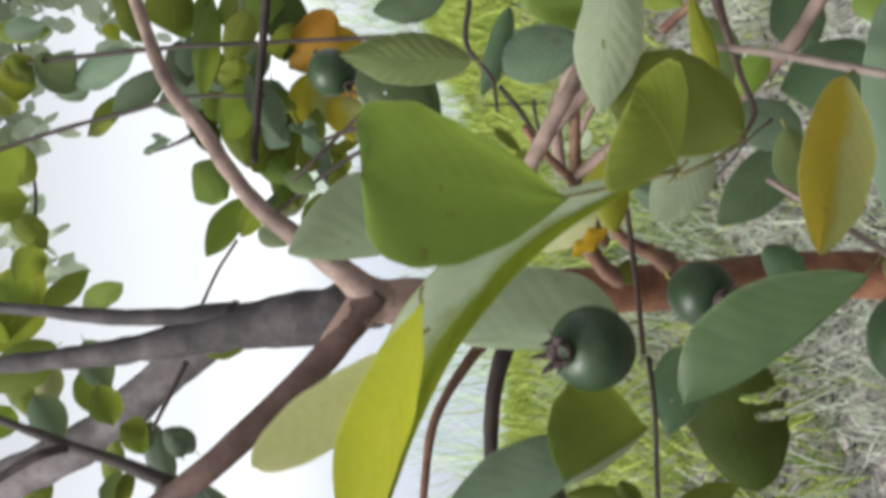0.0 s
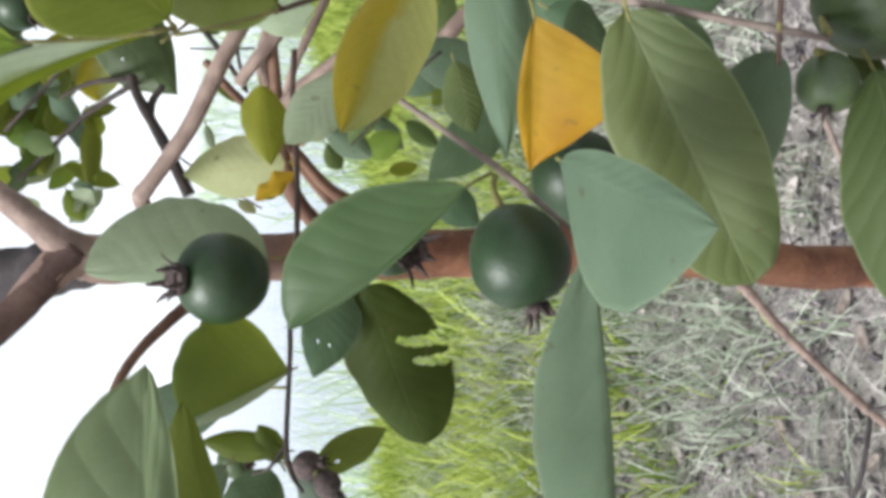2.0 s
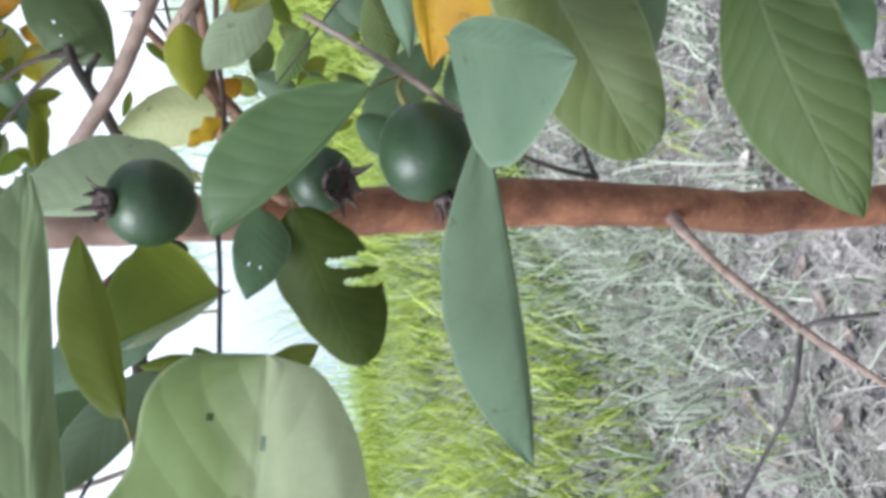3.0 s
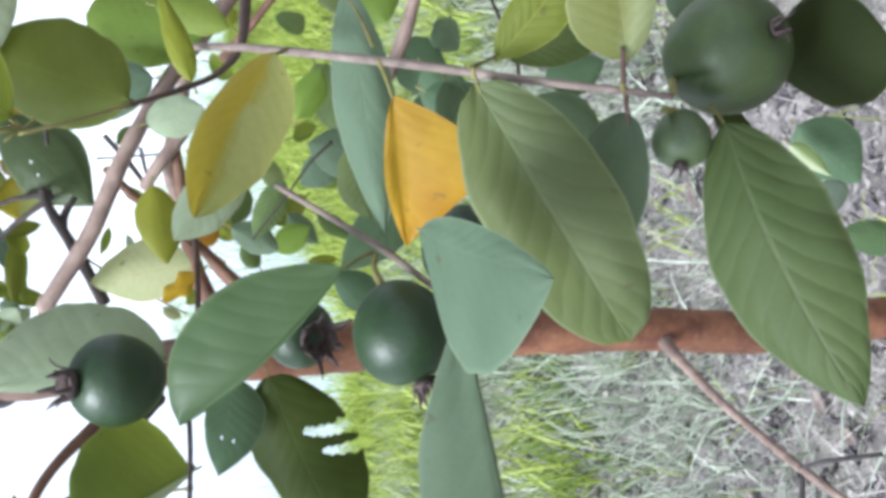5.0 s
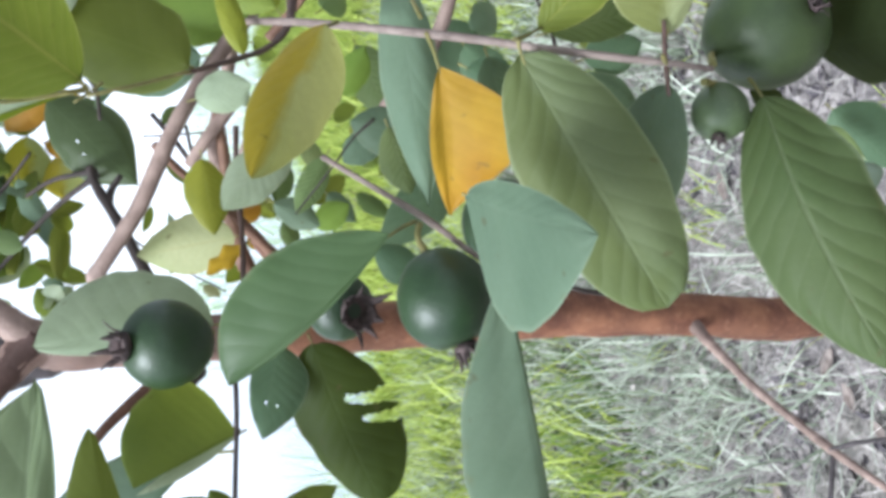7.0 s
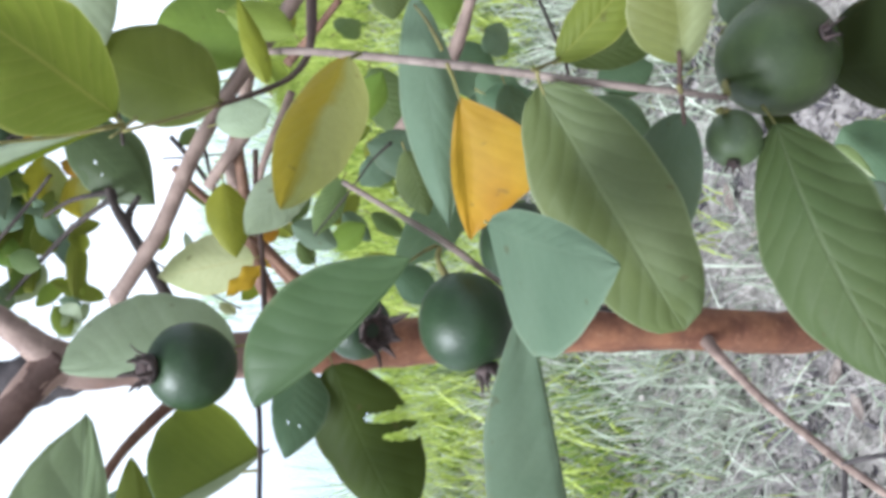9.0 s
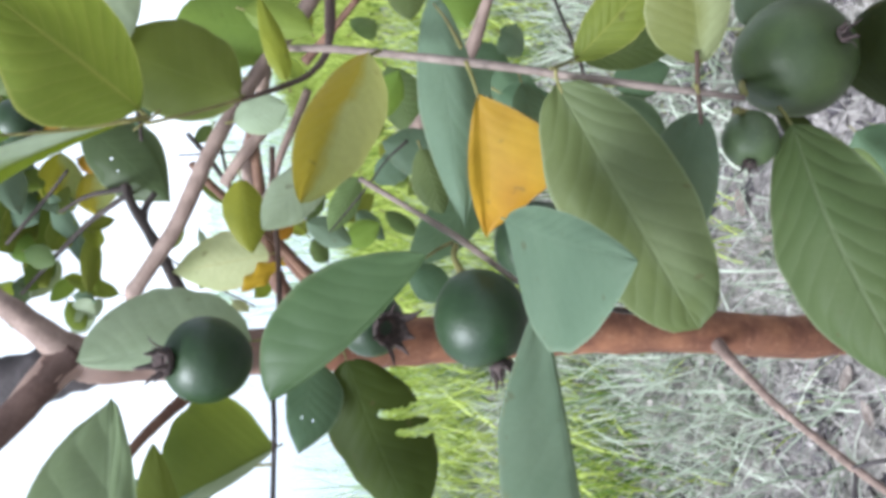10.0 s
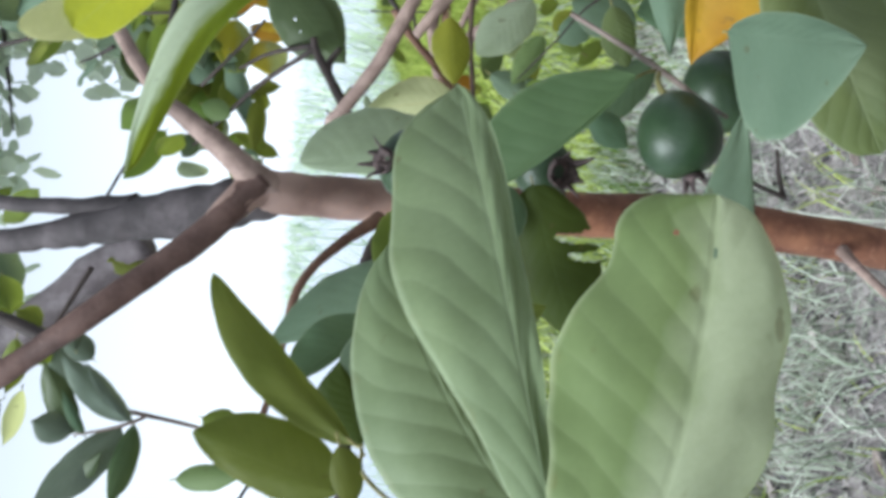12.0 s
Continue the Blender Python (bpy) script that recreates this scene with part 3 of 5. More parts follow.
branch("limb", "limb", (-0.0260, 0.6470, 1.0560, 0.0115), (-0.0429, 0.6465, 1.0707, 0.0108), (-0.0746, 0.6391, 1.0976, 0.0101), (-0.1279, 0.6275, 1.1582, 0.0088), (-0.1585, 0.6401, 1.1972, 0.0085), (-0.1831, 0.6542, 1.2300, 0.0083), (-0.2468, 0.7193, 1.3195, 0.0072), label="pinkish brown limb", sides=14)
branch("limb", "grey", (-0.0317, 0.6769, 1.0429, 0.0139), (-0.0356, 0.6856, 1.0620, 0.0168), (-0.0436, 0.7018, 1.0931, 0.0183), (-0.0519, 0.7333, 1.1517, 0.0167), (-0.0604, 0.7504, 1.1876, 0.0132), (-0.0714, 0.7765, 1.2442, 0.0100), (-0.0783, 0.8037, 1.3075, 0.0080), (-0.0879, 0.8402, 1.3926, 0.0059), label="grey flaking limb", sides=14, rough=0.12)
branch("limb", "grey", (-0.0436, 0.7327, 1.1496, 0.0126), (-0.0432, 0.7456, 1.1911, 0.0072), (-0.0437, 0.7654, 1.2424, 0.0064), (-0.0391, 0.7845, 1.2907, 0.0052), (-0.0336, 0.8232, 1.3621, 0.0040), label="grey forked limb", rough=0.12)
branch("limb", "pale", (-0.0550, 0.8761, 1.1535, 0.0165), (-0.0902, 0.8965, 1.2040, 0.0182), (-0.1466, 0.9195, 1.2660, 0.0190), (-0.1784, 0.9403, 1.3188, 0.0202), (-0.2180, 0.9780, 1.4070, 0.0186), (-0.2722, 1.0357, 1.5461, 0.0164), label="pale grey limb", sides=12, rough=0.1)
branch("limb", "pink", (-0.0330, 0.6560, 1.0420, 0.0110), (-0.0270, 0.6475, 1.0580, 0.0112), (-0.0160, 0.6440, 1.0740, 0.0092), (-0.0001, 0.6491, 1.0935, 0.0078), (0.0296, 0.6687, 1.1289, 0.0065), (0.0611, 0.6974, 1.1533, 0.0059), (0.0945, 0.7254, 1.1732, 0.0061), (0.1211, 0.7525, 1.1930, 0.0056), (0.1607, 0.7768, 1.2120, 0.0057), (0.2454, 0.8243, 1.2413, 0.0047), label="grey-brown upper limb", rough=0.1)

# branches
branch("branch", "pink", (-0.0150, 0.5784, 1.0100, 0.0044), (-0.0036, 0.5526, 1.0156, 0.0047), (0.0026, 0.5396, 1.0111, 0.0046), (0.0328, 0.5232, 0.9909, 0.0045), (0.0659, 0.5077, 0.9755, 0.0045), (0.0894, 0.5052, 0.9629, 0.0044), (0.1121, 0.5080, 0.9497, 0.0045), (0.1383, 0.5086, 0.9314, 0.0045), (0.1669, 0.5087, 0.9124, 0.0045), (0.2046, 0.5064, 0.8910, 0.0040), label="slim pinkish branch")
branch("branch", "dark", (0.0882, 0.6615, 1.0254, 0.0027), (0.0764, 0.6625, 1.0219, 0.0033), (0.0575, 0.6575, 1.0119, 0.0035), (0.0369, 0.6524, 1.0011, 0.0042), (0.0089, 0.6479, 0.9877, 0.0042))
branch("twig", "dark", (0.0810, 0.6567, 1.0050, 0.0021), (0.0700, 0.6606, 1.0119, 0.0027), (0.0575, 0.6575, 1.0119, 0.0021))
branch("twig", "dark", (0.0921, 0.7034, 1.0227, 0.0023), (0.0818, 0.7676, 1.0567, 0.0021), (0.0639, 0.8215, 1.0869, 0.0020), (0.0408, 0.8769, 1.1199, 0.0017))
branch("twig", "dark", (0.0951, 0.7032, 1.0239, 0.0023), (0.1005, 0.7539, 1.0560, 0.0019), (0.0962, 0.7933, 1.0803, 0.0016))
branch("branch", "russet", (-0.0197, 0.6394, 0.8874, 0.0070), (-0.0104, 0.6042, 0.9126, 0.0055), (0.0079, 0.5881, 0.9296, 0.0053), (0.0358, 0.5760, 0.9386, 0.0045), (0.0615, 0.5675, 0.9414, 0.0037), (0.0990, 0.5452, 0.9486, 0.0032), label="russet side branch")
branch("branch", "russet", (-0.0079, 0.6332, 0.8550, 0.0078), (-0.0029, 0.5978, 0.8803, 0.0055), (0.0080, 0.5834, 0.9071, 0.0039), (0.0304, 0.5596, 0.9347, 0.0030), (0.0558, 0.5423, 0.9687, 0.0026), (0.0686, 0.5306, 0.9835, 0.0022), label="russet side branch")
branch("branch", "pink", (0.0422, 0.5524, 0.9467, 0.0033), (0.0551, 0.5301, 0.9353, 0.0035), (0.0699, 0.5063, 0.9161, 0.0031), (0.0891, 0.4831, 0.8987, 0.0027))
branch("twig", "brown", (0.0683, 0.4911, 0.9415, 0.0016), (0.0418, 0.4901, 0.9422, 0.0016), (0.0089, 0.4831, 0.9407, 0.0015), (-0.0265, 0.4696, 0.9423, 0.0014), (-0.0547, 0.4556, 0.9455, 0.0013), label="upright thin brown twig")
branch("twig", "dark", (-0.0545, 0.4386, 0.9499, 0.0014), (-0.0817, 0.4322, 0.9499, 0.0012), (-0.1192, 0.4256, 0.9521, 0.0012), (-0.1318, 0.4197, 0.9506, 0.0012), (-0.1387, 0.4135, 0.9466, 0.0008))
branch("twig", "dark", (-0.1206, 0.4256, 0.9521, 0.0010), (-0.1301, 0.4263, 0.9590, 0.0008), (-0.1339, 0.4323, 0.9655, 0.0006))
branch("twig", "twig", (0.0818, 0.3814, 0.9513, 0.0013), (0.0743, 0.3602, 0.9291, 0.0017), (0.0604, 0.3284, 0.9034, 0.0017), (0.0496, 0.3064, 0.8765, 0.0017), (0.0401, 0.2895, 0.8502, 0.0015), (0.0336, 0.2784, 0.8269, 0.0014), (0.0301, 0.2719, 0.8139, 0.0013), (0.0278, 0.2701, 0.7958, 0.0011), label="straight grey-brown twig", rough=0.04)
branch("twig", "twig", (0.0260, 0.3902, 0.9136, 0.0013), (0.0113, 0.3773, 0.8974, 0.0013), (-0.0064, 0.3636, 0.8770, 0.0015), (-0.0226, 0.3514, 0.8623, 0.0013), (-0.0325, 0.3403, 0.8549, 0.0009), label="short pinkish twig with a broken end", rough=0.04)
branch("twig", "brown", (0.0306, 0.3013, 0.9726, 0.0009), (0.0447, 0.3252, 0.9546, 0.0011), (0.0647, 0.3646, 0.9383, 0.0013), (0.0883, 0.3989, 0.9252, 0.0018), (0.1155, 0.4241, 0.9187, 0.0028), (0.1567, 0.4476, 0.9145, 0.0032), label="dark brown twig")
branch("twig", "olive", (0.0310, 0.3010, 0.9717, 0.0007), (0.0227, 0.2913, 0.9876, 0.0006), (0.0169, 0.2861, 1.0023, 0.0006))
branch("twig", "pink", (0.1251, 0.5577, 0.9111, 0.0028), (0.1082, 0.5627, 0.9182, 0.0028), (0.0854, 0.5800, 0.9278, 0.0025), (0.0633, 0.5962, 0.9342, 0.0023))
branch("branch", "pink", (0.1391, 0.5628, 0.9363, 0.0042), (0.1081, 0.5700, 0.9427, 0.0044), (0.0867, 0.5857, 0.9478, 0.0043), (0.0675, 0.5981, 0.9429, 0.0040), (0.0511, 0.6097, 0.9371, 0.0037))
branch("twig", "dark", (0.1023, 0.5835, 0.9845, 0.0017), (0.0857, 0.5824, 0.9713, 0.0017), (0.0656, 0.5818, 0.9581, 0.0015))
branch("twig", "dark", (0.0939, 0.5789, 0.9643, 0.0012), (0.0780, 0.5807, 0.9612, 0.0012), (0.0638, 0.5818, 0.9571, 0.0011))
branch("twig", "dark", (0.0944, 0.6075, 0.9898, 0.0007), (0.0944, 0.6013, 0.9687, 0.0007), (0.0947, 0.5960, 0.9512, 0.0006))
branch("twig", "dark", (0.0053, 0.5954, 0.9693, 0.0017), (0.0147, 0.5892, 0.9539, 0.0017), (0.0221, 0.5931, 0.9359, 0.0020))
branch("twig", "russet", (0.0340, 0.5993, 0.9277, 0.0031), (0.0218, 0.6187, 0.9150, 0.0038), (0.0068, 0.6564, 0.8913, 0.0047))
branch("twig", "dark", (0.1725, 0.5052, 0.7626, 0.0011), (0.1474, 0.5066, 0.7528, 0.0012), (0.1295, 0.5077, 0.7464, 0.0012), (0.1068, 0.5112, 0.7451, 0.0011))
branch("twig", "dark", (0.0625, 0.4518, 0.8752, 0.0009), (0.0530, 0.4566, 0.8859, 0.0006), (0.0378, 0.4627, 0.8974, 0.0006), (0.0209, 0.4909, 0.9117, 0.0005))
branch("twig", "brown", (0.0445, 0.2694, 0.8136, 0.0008), (0.0306, 0.2717, 0.8133, 0.0009), (0.0194, 0.2759, 0.8106, 0.0007))
branch("twig", "pink", (-0.0206, 0.7117, 0.5551, 0.0076), (-0.0374, 0.6843, 0.5603, 0.0059), (-0.0550, 0.6565, 0.5636, 0.0042), (-0.0868, 0.6002, 0.5700, 0.0033), (-0.1126, 0.5431, 0.5767, 0.0030), (-0.1285, 0.5050, 0.5819, 0.0031), (-0.1436, 0.4752, 0.5800, 0.0024), (-0.1697, 0.4339, 0.5684, 0.0020), label="thin bare side twig", rough=0.04)
branch("twig", "grey", (-0.1278, 0.5049, 0.5819, 0.0018), (-0.1692, 0.4958, 0.5999, 0.0016), (-0.2016, 0.5078, 0.6119, 0.0015), (-0.2391, 0.5226, 0.6288, 0.0013))
branch("twig", "grey", (-0.1277, 0.5054, 0.5836, 0.0017), (-0.1235, 0.4917, 0.5751, 0.0015), (-0.1209, 0.4730, 0.5488, 0.0014))
branch("twig", "dark", (-0.0146, 0.5192, 0.7597, 0.0014), (-0.0203, 0.5327, 0.7294, 0.0017), (-0.0214, 0.5555, 0.6965, 0.0021))
branch("twig", "dark", (0.0034, 0.5268, 0.7180, 0.0014), (-0.0116, 0.5460, 0.7045, 0.0018), (-0.0208, 0.5640, 0.6896, 0.0021))
branch("twig", "twig", (0.1208, 0.6041, 0.5512, 0.0021), (0.0683, 0.6050, 0.5299, 0.0026), (0.0115, 0.6046, 0.5019, 0.0024))
branch("branch", "russet", (-0.0481, 0.6454, 0.9685, 0.0063), (-0.0654, 0.6283, 0.9916, 0.0042), (-0.0920, 0.6012, 1.0185, 0.0031), (-0.1165, 0.5919, 1.0305, 0.0029), (-0.1648, 0.5808, 1.0387, 0.0025), (-0.2081, 0.5705, 1.0500, 0.0021), label="thin arching branch")
branch("branch", "dark", (-0.0520, 0.6536, 0.9585, 0.0072), (-0.0713, 0.6348, 0.9725, 0.0058), (-0.0978, 0.6250, 0.9820, 0.0054), (-0.1347, 0.6138, 0.9865, 0.0049), (-0.1926, 0.6011, 0.9883, 0.0045), (-0.2523, 0.5885, 0.9911, 0.0040), label="thin dark branch")
branch("twig", "dark", (-0.1492, 0.6594, 1.1914, 0.0056), (-0.1375, 0.6757, 1.2233, 0.0046), (-0.1266, 0.6928, 1.2601, 0.0039), (-0.1129, 0.7109, 1.3019, 0.0034), (-0.0968, 0.7415, 1.3564, 0.0027))
branch("twig", "dark", (-0.1274, 0.6928, 1.2601, 0.0034), (-0.1303, 0.6854, 1.2770, 0.0034), (-0.1403, 0.6882, 1.2961, 0.0031), (-0.1640, 0.6938, 1.3344, 0.0026))
branch("twig", "twig", (-0.1988, 0.7662, 1.1787, 0.0016), (-0.2037, 0.7708, 1.1483, 0.0019), (-0.2121, 0.7727, 1.1035, 0.0018), (-0.2230, 0.7727, 1.0484, 0.0020), (-0.2105, 0.7736, 0.9919, 0.0022), (-0.1998, 0.7685, 0.9594, 0.0022), label="thin grey twig")
branch("twig", "dark", (-0.2083, 0.7280, 1.0210, 0.0016), (-0.2675, 0.7211, 1.0564, 0.0014), (-0.2991, 0.7132, 1.0782, 0.0012))
branch("twig", "dark", (0.1887, 0.7029, 1.1256, 0.0035), (0.1522, 0.7043, 1.1288, 0.0032), (0.1034, 0.7062, 1.1333, 0.0029), (0.0669, 0.7074, 1.1358, 0.0022), label="upright dark twig")
branch("twig", "dark", (0.1716, 0.9151, 1.3873, 0.0023), (0.1744, 0.8668, 1.2926, 0.0023), (0.1727, 0.8085, 1.1987, 0.0020), (0.1685, 0.7638, 1.1221, 0.0017), (0.1592, 0.6964, 1.0334, 0.0019))
branch("twig", "dark", (0.0914, 0.9170, 1.3882, 0.0021), (0.1122, 0.8700, 1.3028, 0.0021), (0.1239, 0.8260, 1.2322, 0.0018), (0.1285, 0.7872, 1.1886, 0.0016), (0.1210, 0.7352, 1.1271, 0.0010))
branch("twig", "dark", (0.0132, 0.7416, 1.1492, 0.0012), (-0.0099, 0.7449, 1.1640, 0.0012), (-0.0373, 0.7479, 1.1769, 0.0012))
branch("twig", "dark", (0.0951, 0.7666, 1.1831, 0.0020), (0.0901, 0.7794, 1.1969, 0.0014), (0.0859, 0.7928, 1.2133, 0.0010))
branch("twig", "dark", (0.0552, 0.7126, 1.1076, 0.0014), (0.0809, 0.6866, 1.0803, 0.0014), (0.0973, 0.6625, 1.0625, 0.0012))
branch("twig", "dark", (0.1291, 0.4916, 1.0231, 0.0016), (0.1056, 0.4924, 1.0246, 0.0015), (0.0877, 0.4904, 1.0120, 0.0011), (0.0700, 0.4903, 1.0093, 0.0009))
branch("twig", "dark", (-0.0848, 0.8335, 1.1942, 0.0026), (-0.1082, 0.8362, 1.2060, 0.0022), (-0.1409, 0.8401, 1.2226, 0.0015))
branch("twig", "dark", (0.0249, 0.9606, 1.3416, 0.0017), (0.0726, 0.9593, 1.3400, 0.0017), (0.1046, 0.9607, 1.3511, 0.0014))
branch("twig", "pink", (0.0654, 0.5632, 0.9633, 0.0035), (0.0790, 0.5508, 0.9528, 0.0039), (0.0986, 0.5371, 0.9362, 0.0036))
branch("twig", "russet", (0.1113, 0.4736, 0.9248, 0.0028), (0.1245, 0.4607, 0.9117, 0.0023), (0.1384, 0.4479, 0.8993, 0.0020))
branch("branch", "pink", (0.0673, 0.5449, 0.8659, 0.0044), (0.0939, 0.5208, 0.8487, 0.0046), (0.1143, 0.5069, 0.8312, 0.0045), (0.1372, 0.4942, 0.8207, 0.0041), (0.1591, 0.4727, 0.8167, 0.0034))

# fruit
guava((-0.0491, 0.4341, 0.9794), 0.0199, (-0.04, -0.45, 0.89), (-0.0425, 0.4585, 0.9579), "round dark green guava fruit beside a pale leaf", crown=0.54)
guava((-0.0424, 0.3449, 0.8757), 0.0193, (-0.9421, -0.1055, -0.3184), (-0.0103, 0.3562, 0.8814), "dark green guava fruit hanging from the short twig")
guava((-0.0273, 0.5142, 0.8862), 0.0188, (-0.2350, -0.9256, -0.2966), (-0.0141, 0.5271, 0.9016), "dark green guava fruit half hidden behind leaves", crown=0.8)
guava((-0.0042, 0.3915, 0.8305), 0.0208, (-0.3804, 0.6166, -0.6892), (0.0014, 0.4112, 0.8277), "dark green guava fruit half hidden behind pale leaves")
guava((0.0512, 0.2870, 0.7597), 0.0232, (0.0563, -0.9647, -0.2571), (0.0294, 0.2698, 0.7958), "large dull green guava fruit on the grey twig", crown=0.22, skin=YOUNG_SKIN)
guava((0.0170, 0.2846, 0.7850), 0.0106, (-0.9305, -0.2153, 0.2963), (0.0236, 0.2717, 0.7988), "small young green guava fruit", crown=0.36, skin=FRESH_SKIN)
guava((0.1132, 0.6056, 1.0864), 0.0149, (-0.6229, -0.4768, -0.6202), (0.1314, 0.6271, 1.0948), "small dark guava fruit among yellow leaves", crown=0.36)
guava((-0.1498, 0.5681, 0.9621), 0.0106, (-0.1131, -0.8236, -0.5558), (-0.1429, 0.5703, 0.9725), "small young guava fruit on a thin twig", crown=0.36, skin=YOUNG_SKIN)

guava((-0.1396, 0.4317, 0.9332), 0.0062, (-0.7429, -0.2724, -0.6033), (-0.1323, 0.4471, 0.9496), "tiny dried black fruitlet at the twig's end", crown=0.6, skin=CALYX)
guava((-0.1323, 0.4391, 0.9409), 0.0068, (0.2407, -0.6324, -0.6574), (-0.1323, 0.4471, 0.9496), "tiny dried black fruitlet at the twig's end", crown=0.6, skin=CALYX)

# leaves round the fruit
leaf("green", (-0.0161, 0.3453, 0.8967), (-0.0701, 0.3862, 0.9561), (-0.471, -0.751, 0.433), 0.0028, 0.0296, label='dark green folded leaf', shape=((0.5, 0.7, 0.7), (0.55, 0.75, 0.6)), bend=0.02, cup=0.25, stem=(-0.0089, 0.3573, 0.8825), fine=True)
leaf("lit_sage", (-0.0397, 0.4504, 0.9580), (-0.0452, 0.4710, 1.0384), (0.087, -0.957, 0.266), 0.0082, 0.0333, label='pale grey-green leaf behind a fruit', shape=((0.5, 0.6, 0.5), (0.52, 0.5, 0.5)), stem=(-0.0386, 0.4578, 0.9469), fine=True)
leaf("orange", (0.0389, 0.3089, 0.8834), (-0.0099, 0.3407, 0.8729), (-0.433, -0.846, 0.302), 0.0309, 0.0053, label='bright orange dying leaf', shape=((0.4, 0.85, 1.25), (0.5, 0.7, 0.8)), fold=(0.25, 0.5), cup=0.1, stem=(0.0493, 0.3027, 0.8897), fine=True)
leaf("broad", (0.0368, 0.2880, 0.8606), (-0.0525, 0.3006, 0.8052), (-0.287, -0.875, 0.389), 0.0234, 0.0234, label='large mid-green leaf', shape=((0.5, 0.45, 0.38), (0.5, 0.5, 0.42)), fold=0.22, bend=0.02, stem=(0.0411, 0.2852, 0.8616), fine=True)
leaf("sage", (-0.0145, 0.2849, 0.8850), (-0.0392, 0.2195, 0.8702), (-0.085, -0.189, 0.978), 0.0088, 0.0388, label='broad pale grey-green leaf', shape=((0.45, 0.5, 0.75), (0.38, 1.0, 0.85)), cup=0.12, wave=0.02, fine=True)
leaf("sage", (-0.0412, 0.2992, 0.8691), (-0.1690, 0.3470, 0.8375), (-0.043, -1.028, 0.061), 0.0030, 0.0272, label='long hanging grey-green leaf', shape=((0.5, 0.5, 0.7), (0.5, 0.85, 0.85)), cup=0.15, fold=(-0.8, 0.0), wave=0.02, fine=True)
leaf("ribbed", (0.0203, 0.2754, 0.7728), (-0.0806, 0.2600, 0.7440), (-0.097, -0.696, 0.711), 0.0233, 0.0245, label='large leaf with pale ribs', bend=0.03, stem=(0.0293, 0.2823, 0.7727), fine=True)
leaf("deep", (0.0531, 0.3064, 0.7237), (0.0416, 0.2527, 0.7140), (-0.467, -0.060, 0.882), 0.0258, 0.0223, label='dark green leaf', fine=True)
leaf("sage", (0.0257, 0.2821, 0.8061), (-0.0260, 0.3328, 0.8069), (-0.461, -0.483, 0.744), 0.0153, 0.0162, stem=(0.0305, 0.2666, 0.8171), fine=True)
leaf("sage", (0.0917, 0.3383, 0.8909), (-0.0041, 0.3512, 0.8786), (-0.176, -0.869, 0.462), 0.0120, 0.0120, label='bluish green hanging leaf', bend=0.02, stem=(0.0546, 0.3023, 0.8914), fine=True)
leaf("blue", (0.0599, 0.3522, 0.8486), (0.0202, 0.3551, 0.8366), (-0.186, -0.897, 0.400), 0.0099, 0.0099, fine=True)
leaf("blue", (0.0940, 0.4265, 0.8329), (0.0581, 0.4256, 0.8102), (-0.234, -0.885, 0.403), 0.0133, 0.0118, fine=True)
leaf("yellow", (0.0563, 0.3166, 0.9234), (-0.0082, 0.2865, 0.9545), (0.401, -0.915, -0.053), 0.0158, 0.0125, label='yellowing leaf with one pale half', bend=0.02, stem=(0.0587, 0.3198, 0.9178), fine=True)
leaf("mint", (0.0430, 0.4201, 0.9253), (0.0087, 0.4195, 0.9543), (0.199, -0.956, 0.215), 0.0129, 0.0124, fine=True)
leaf("citron", (0.0428, 0.4614, 0.9610), (0.0055, 0.4658, 0.9554), (-0.129, -0.987, 0.094), 0.0104, 0.0110, fine=True)
leaf("citron", (0.0633, 0.3697, 0.9476), (0.1000, 0.3669, 0.9592), (-0.167, -0.973, 0.187), 0.0052, 0.0052, shape=(0.35, 0.5, 0.95), fine=True)
leaf("straw", (0.0163, 0.5335, 0.9404), (0.0105, 0.5604, 0.9936), (-0.224, -0.879, 0.421), 0.0160, 0.0173, label='pale yellow leaf', fine=True)
leaf("orange", (0.0411, 0.5663, 0.9220), (0.0330, 0.5716, 0.9356), (-0.260, -0.943, 0.209), 0.0064, 0.0064)
leaf("green", (0.1572, 0.7352, 1.0595), (0.0878, 0.7170, 0.9949), (-0.100, -0.924, 0.368), 0.0282, 0.0273, sharp=0.7, bites=((0.25, 0.42, 0.014), (0.4, 0.52, 0.011)), label='dark green leaf with small holes')
leaf("olive", (0.0325, 0.3008, 0.9720), (0.0531, 0.3134, 1.0191), (-0.115, -0.946, 0.302), 0.0155, 0.0195, label='olive green leaf lit from behind', bend=-0.02, stem=(0.0332, 0.3025, 0.9709), fine=True)
leaf("bright", (0.1380, 0.5002, 0.9313), (0.1490, 0.5162, 0.9913), (-0.167, -0.973, 0.187), 0.0230, 0.0230, shape=(0.5, 0.5, 0.42), fine=True)
leaf("bright", (0.1315, 0.4568, 0.9575), (0.1184, 0.4490, 0.9235), (-0.330, -0.884, 0.330), 0.0118, 0.0088, fine=True)
leaf("mint", (0.0750, 0.4674, 0.9631), (0.0811, 0.4586, 0.9362), (-0.349, -0.911, 0.219), 0.0106, 0.0112, fine=True)
leaf("bright", (0.1119, 0.3607, 0.8813), (0.0878, 0.3610, 0.8687), (-0.212, -0.899, 0.382), 0.0136, 0.0124, fine=True)
leaf("mid", (0.1963, 0.5290, 0.8555), (0.1645, 0.5325, 0.8493), (-0.161, -0.945, 0.285), 0.0124, 0.0124)
